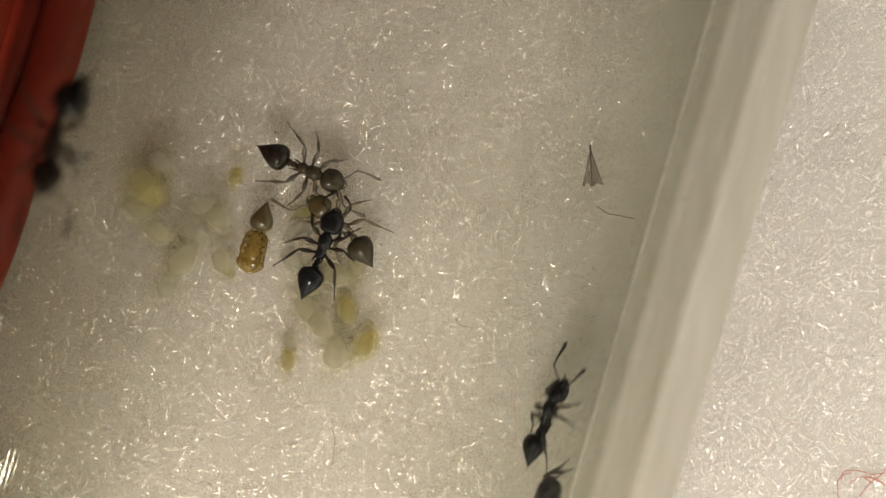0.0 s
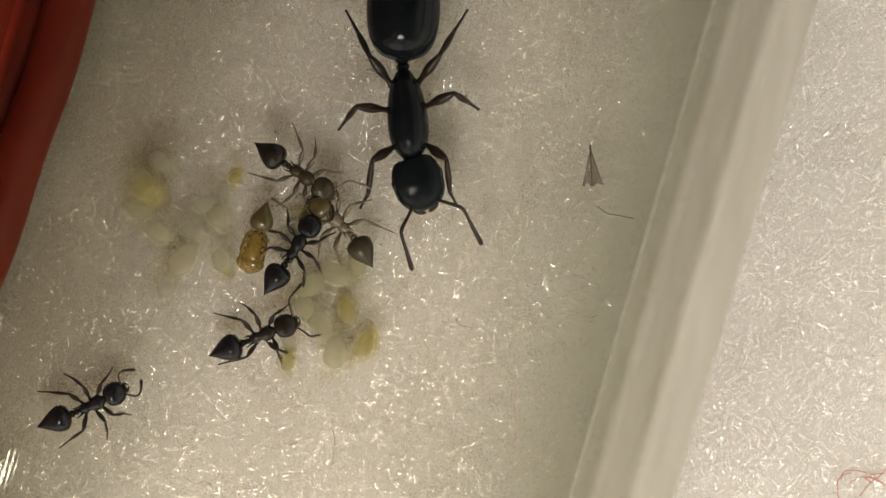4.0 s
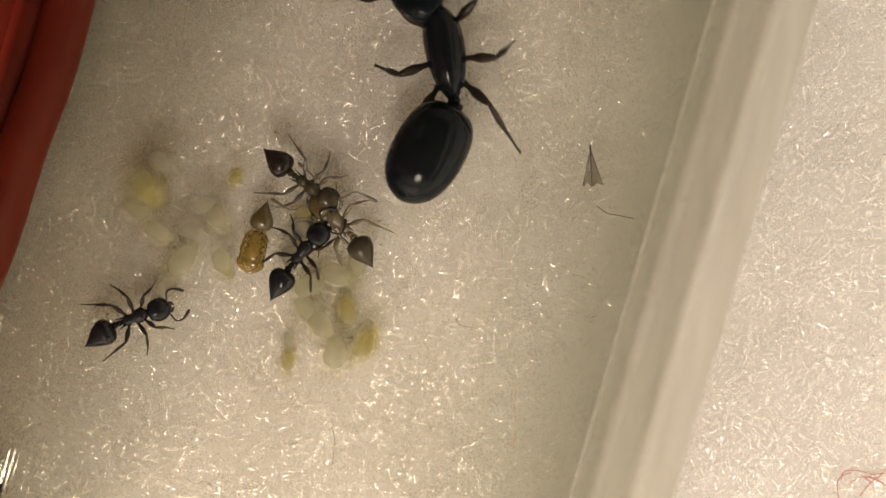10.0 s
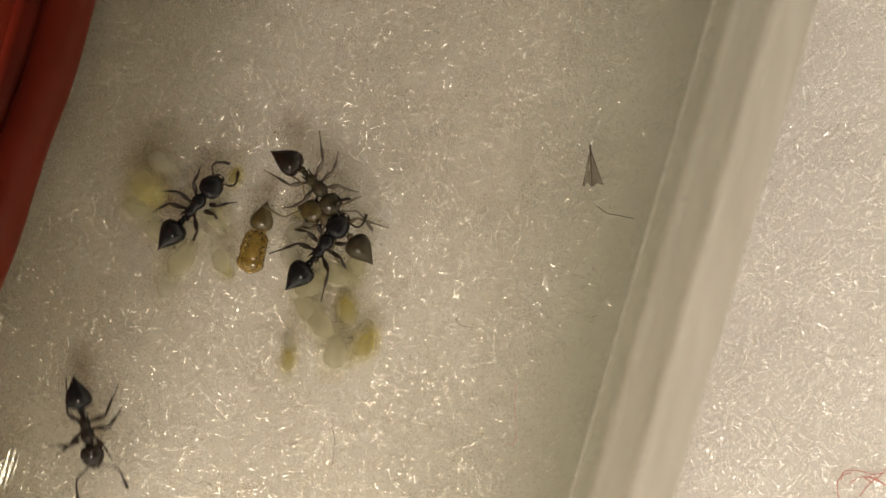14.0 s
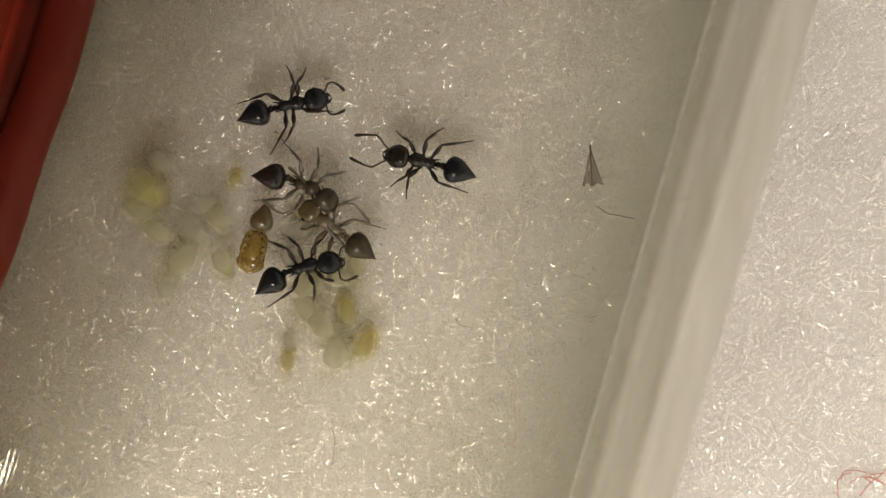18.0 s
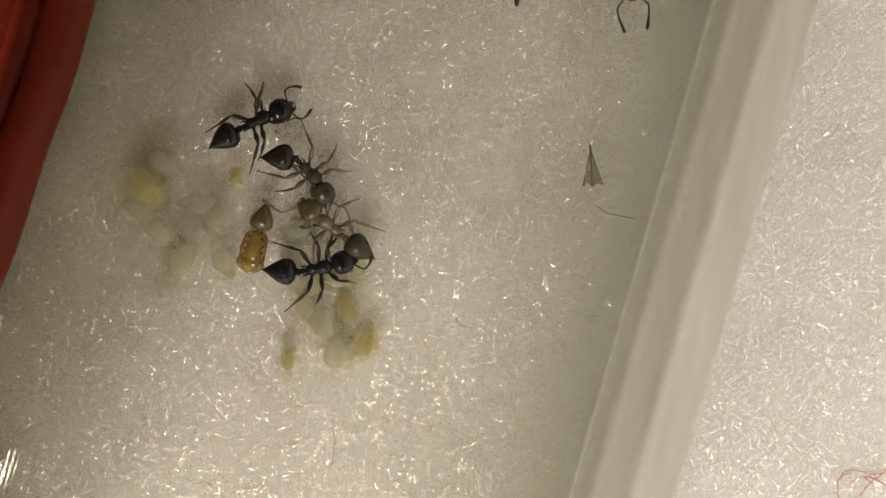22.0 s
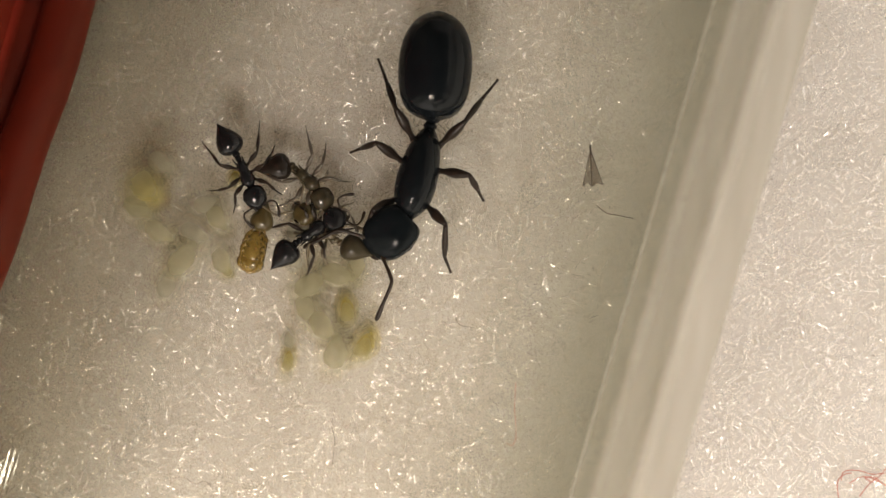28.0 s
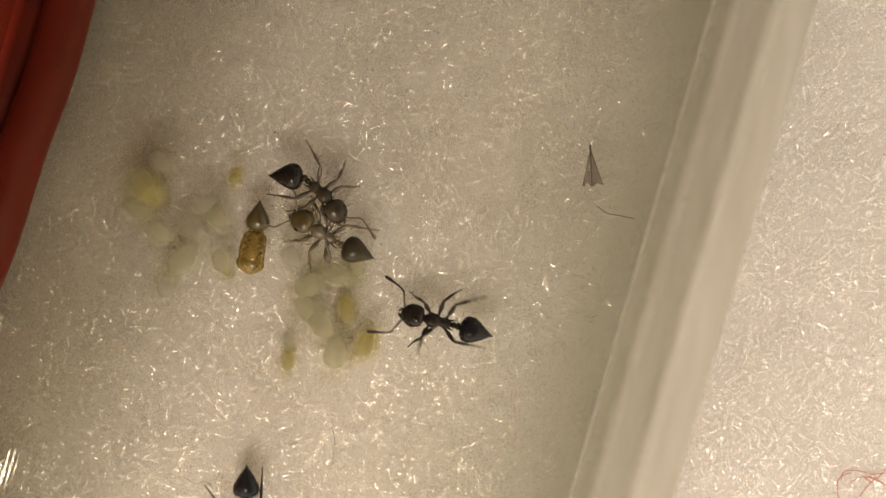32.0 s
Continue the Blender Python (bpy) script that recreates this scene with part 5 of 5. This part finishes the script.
    (29.45, -11.741, 6.644, 2.877, 55.3, 44.6, 44, 12.1, -4.6),
    (29.5, -11.128, 6.989, 0.935, 18.5, 39.3, 11.6, 4, -2),
    (29.6, -9.418, 7.506, 0.222, 7.3, 10, 20.2, 6, -2),
    (29.8, -4.508, 9.078, 0.001, 0, 0.1, 20.1, -10, 3.8),
    (30.1, 1.616, 12.14, 0, -0, -0, 26.6, 0, -0),
    (30.6, 6.854, 14.131, 0.075, -1.7, -4.5, 4.1, -2.4, 1.3),
    (30.85, 8.55, 13.985, 1.272, 22.8, -37, -33.8, -8, 3.4),
    (31.1, 10.247, 13.84, 2.469, 73.9, -40.2, -95.6, -13.6, 5.5),
    (31.3, 9.077, 9.133, 8.733, 90, -43.6, -106.2, 2.8, -1.4),
    (31.4, 8.397, 6.794, 11.648, 90.2, -27.8, -106.3, 21.2, -15.3),
    (31.5, 7.525, 3.889, 13.316, 92.5, 3.1, -106, -16.6, 11.2),
    (31.55, 7.21, 2.812, 8.546, 89.8, 36.4, -107.1, -14.6, 8.8),
    (31.6, 6.895, 1.735, 3.777, 81.7, 69.6, -113.9, -12.6, 6.5),
    (31.65, 5.596, 0.005, 2.158, 45.6, 39.5, -129.9, -11.8, 6),
    (31.7, 4.296, -1.725, 0.538, 25.6, 8.7, -123.7, -11, 5.5),
    (31.8, 2.482, -2.967, 0.138, 5.9, 5.6, -149.8, 15.4, -8),
    (31.9, 0.95, -3.043, 0.026, 0.5, 1.8, 179.9, 0.2, -0.1),
    (32, -0.188, -2.722, 0.005, 0, 0.4, 165.9, -1.7, 0.8),
]
CLIMBING_PATH = [
    (0, 4.271, -6.144, 1.883, -68, -13.2, 68.6, 19.1, -10.4),
    (0.1, 5.13, -3.605, 2.242, -73.1, -25, 66.5, 19.8, -10.6),
    (0.2, 5.808, -2.095, 4.455, -87.9, -56.5, 72.1, 24.3, -9.7),
    (0.3, 6.065, -1.25, 6.908, -90, -36.9, 73.8, -16.8, 9.9),
    (0.4, 6.218, -0.723, 11.235, -90.1, -37, 73.9, -7.8, 3.9),
    (0.5, 6.548, 0.492, 13.1, -91.9, -7.1, 74.1, -55.1, 38.7),
    (0.6, 6.921, 1.771, 13.047, -91.8, 1.2, 73.8, 9.7, -4.2),
    (0.7, 6.644, 2.843, 15.769, -125.9, -26.1, 91.5, 10.3, -5.1),
    (0.8, 6.095, 3.313, 16.467, -159.6, -29.2, 126.5, -8.6, 45),
    (0.9, 5.409, 3.007, 16.775, 178.6, -21.9, 167.6, -0.6, 1.1),
    (1, 4.616, 2.69, 16.978, 176, -11.7, -177.4, 2.4, -1.8),
    (1.1, 3.383, 2.048, 17.122, 177.1, -4, -159.7, 4, -2),
    (1.2, 2.118, 0.939, 17.173, 178.7, -1.4, -152.6, 2.8, -1.4),
    (1.3, 0.715, 0.2, 17.195, 179.7, -0.4, -158.5, -1.2, 0.6),
    (1.4, -1.453, -0.077, 17.2, 180, 0, -164.1, 3.5, -1.8),
    (1.5, -2.844, 0.51, 17.2, 180, 0, 172.9, 0.8, -0.5),
    (1.6, -4.853, 1.175, 17.2, -180, 0, 166.7, 3.1, -1.6),
    (1.7, -7.172, 1.793, 17.198, -180, 0.2, 166.2, 2.4, -1.3),
    (1.8, -9.687, 2.114, 17.14, -179.5, 3.9, 171.7, 0.9, -0.6),
    (1.9, -10.955, 2.296, 16.972, -178.4, 12.5, 171.3, 1.2, -1),
    (1.95, -11.256, 2.191, 16.898, -166.5, 9.1, -144.6, 36.6, -20.6),
    (2, -11.556, 2.085, 16.825, -160.4, -1.4, -102.3, 72, -40.1),
    (2.1, -12.746, 1.477, 13.243, -126.7, 16.9, -110.4, 33.4, -18.9),
    (2.2, -13.936, 0.868, 9.662, -90, 36.5, -106.2, -5.2, 2.2),
    (2.5, -14.352, -0.567, 9.847, -90, 28.4, -106.2, -7, 2.8),
    (2.8, -15.378, -4.121, 12.187, -90.5, 15.6, -106.3, -5.1, 2.4),
    (32, -17.344, -10.882, 9.363, -90, 39.9, -106.2, 0, -0),
]
CROSSING_PATH = [
    (0, 3.962, -8.503, 6.601, 89.9, 73, -106.2, -1.4, 0.6),
    (0.2, 3.863, -8.833, 5.123, 88.8, 70.5, -107.3, -3.9, 1.8),
    (0.4, 3.397, -9.753, 2.435, 67.2, 55.5, -125.3, -16.2, 9.7),
    (0.6, 1.247, -10.817, 1.247, 24.5, 33.5, -156.7, -6.1, 3.5),
    (0.8, -0.904, -11.882, 0.06, 2.1, 3.3, -164.4, 4.1, -2.7),
    (1.3, -7.101, -11.566, 0, -0, 0, 141.8, 6.2, -4.2),
    (1.6, -8.121, -10.609, 0, 0, -0, 105.6, 2.8, -1.5),
    (1.7, -8.377, -7.951, 0, 0, -0, 95.1, -6.4, 3.3),
    (1.9, -7.994, -7.632, 0, 0, -0, 92, -5.6, 3.1),
    (2, -7.569, -8.164, 0, 0, -0, 80.5, -4.5, 2.4),
    (2.2, -5.868, -8.164, 0, -0, -0, 27.3, -8.9, 4.4),
    (2.5, -1.615, -5.081, 0.001, -0.1, -0.1, 47.8, -14.9, 6.7),
    (2.7, -0.209, -2.595, 0.004, -0.4, -0.1, 53.3, 1.7, -0.9),
    (3, 3.337, 3.839, 0.042, -2.8, -0.6, 61.9, -1.7, 0.9),
    (3.1, 4.402, 7.024, 0.049, -3.3, -0.4, 67.5, -2.6, 1.3),
    (3.2, 4.821, 9.684, 0.033, -2.3, -0.3, 67.3, 4.9, -2.5),
    (3.4, 5.992, 13.188, 0.039, -2.6, -0.7, 59.6, 6.3, -3.4),
    (6.7, 2.528, 14.365, 0.02, -1.5, 0.3, 113.2, 4.7, -2.7),
    (10, -0.935, 15.541, 0, -0, -0, 166.8, 3.1, -2),
    (14.3, -4.044, 14.737, 0.075, -3.5, -2.9, -161.9, 0.1, -0.2),
    (18.6, -7.153, 13.933, 0.151, -8, -3.6, -130.4, -2.9, 1.6),
    (19, -9.963, 9.607, 0.642, -30.6, -7.2, -118.1, -7.3, 3.9),
    (19.1, -11.295, 7.465, 2.464, -56.8, -24.1, -117.5, 1.8, -0.7),
    (19.2, -12.628, 5.323, 4.286, -88.1, -38.8, -107.4, 10.9, -5.2),
    (19.4, -13.719, 1.616, 8.693, -90, -38.4, -106.2, -6.8, 4.1),
    (19.475, -13.135, 0.372, 12.733, -126.6, -20.8, -97.5, 2.8, -0.8),
    (19.55, -12.551, -0.871, 16.774, -158.1, -2, -101.2, 12.4, -5.7),
    (19.65, -12.378, -2.589, 16.928, -166.9, -6.6, -72.3, 4.6, -1.8),
    (19.75, -12.204, -4.307, 17.081, -176.8, -6.4, -43.1, -3.1, 2),
    (19.88, -8.021, -5.084, 17.2, 180, -0, -13.9, -3.6, 1.7),
    (20, -4.157, -5.363, 17.2, 180, 0, 12, -0.8, 0.4),
    (20.2, 3.283, -3.845, 16.825, -171.6, 17.8, 9.7, -9.9, 3.9),
    (20.25, 4.289, -3.507, 15.82, -134.2, 18.8, 45.1, 30, -18.3),
    (20.3, 5.295, -3.168, 14.815, -103.3, 0.4, 73.7, 69.9, -40.4),
    (20.35, 5.605, -2.467, 13.054, -97.8, 31.2, 71.6, 15.7, -14.7),
    (20.4, 5.915, -1.766, 11.293, -90.2, 62.2, 73.7, -38.4, 11),
    (20.5, 6.053, 0.212, 1.744, -54.2, 45.5, 101.1, 24.1, -14.7),
    (20.6, 4.458, 1.974, 0.884, -21.6, 26.7, 124.4, 14.6, -8.8),
    (20.7, 2.862, 3.736, 0.025, -0.9, 1.6, 133.2, 5.1, -2.9),
    (20.9, 0.425, 6.867, 0, -0, 0, 119, 1.6, -0.7),
    (21, -0.34, 10.12, 0, -0, 0, 112.3, -6, 3.3),
    (21.2, -0.723, 13.309, 0, 0, -0, 104, 5.8, -3.2),
    (21.333, 0.624, 13.699, 0, -0, -0, 64.8, 4.5, -2.5),
    (21.467, 1.97, 14.088, 0, -0, -0, 25.6, 3.2, -1.8),
    (21.6, 3.317, 14.478, 0, -0, -0, -13.6, 1.9, -1.1),
    (21.8, 5.252, 12.631, 0.137, 6.5, -4.5, -52, 0.2, -0.2),
    (22, 7.186, 10.783, 0.274, 14.3, -4, -90.8, -1.5, 0.8),
    (22.3, 6.659, 6.392, 0.543, 27.1, 1.4, -108.9, -2.3, 1.3),
    (22.5, 5.795, 4.086, 0.454, 22.4, 6.4, -121.3, -3, 1.5),
    (23, 5.167, 4.226, 0.245, 10.9, 8, -142, -17.3, 10.1),
    (23.2, 5.663, 4.588, 0.353, 7.3, 17.2, -172.8, -37.7, 45),
    (23.4, 5.318, 4.605, 0.255, -2.1, 13.8, 155.1, -10.8, 17),
    (23.6, 5.205, 4.61, 0.229, -3.8, 12.1, 146.5, 10.2, -9.4),
    (23.8, 5.134, 4.763, 0.205, 5.1, 10.4, -170, -69.3, 45),
    (24, 4.161, 4.468, 0.085, 3.3, 4.2, -157.8, -15.3, 8),
    (24.2, 2.006, 2.782, 0.012, 0.9, 0.4, -130.8, -9.4, 4.7),
    (24.5, -0.467, -0.51, 0.001, 0.1, 0.1, -137, -14.2, 6.8),
    (24.7, -0.231, -1.999, 0.003, 0.3, -0, -97.1, -0.1, 0.1),
    (25, -0.062, -7.889, 0.042, 2.9, -0.2, -102.7, -3.4, 1.8),
    (25.2, -0.362, -11.137, 0.085, 5.3, -0.8, -98, -6.6, 3.6),
    (26, -0.31, -14.096, 0.21, 11.7, -1.7, -98, -6.7, 3.7),
    (32, -0.31, -14.096, 0.21, 11.7, -1.7, -98, -6.7, 3.7),
]


def motions():
    move_ant(queen, QUEEN_PATH, 5.0, 9, 7, 4)
    move_ant(translucent, TRANSLUCENT_PATH, 3.0, 1, 1, 0)
    move_ant(callow, CALLOW_PATH, 3.0, 4, 4)
    move_ant(grey, GREY_PATH, 3.0, 8, 8)
    move_ant(nurse, NURSE_PATH, 2.6, 14, 14)
    move_ant(circling, CIRCLING_PATH, 2.6, 16, 16)
    move_ant(roaming, ROAMING_PATH, 2.6, 16, 20)
    move_ant(climbing, CLIMBING_PATH, 2.6, 14, 20)
    move_ant(crossing, CROSSING_PATH, 2.6, 16, 20)


motions()
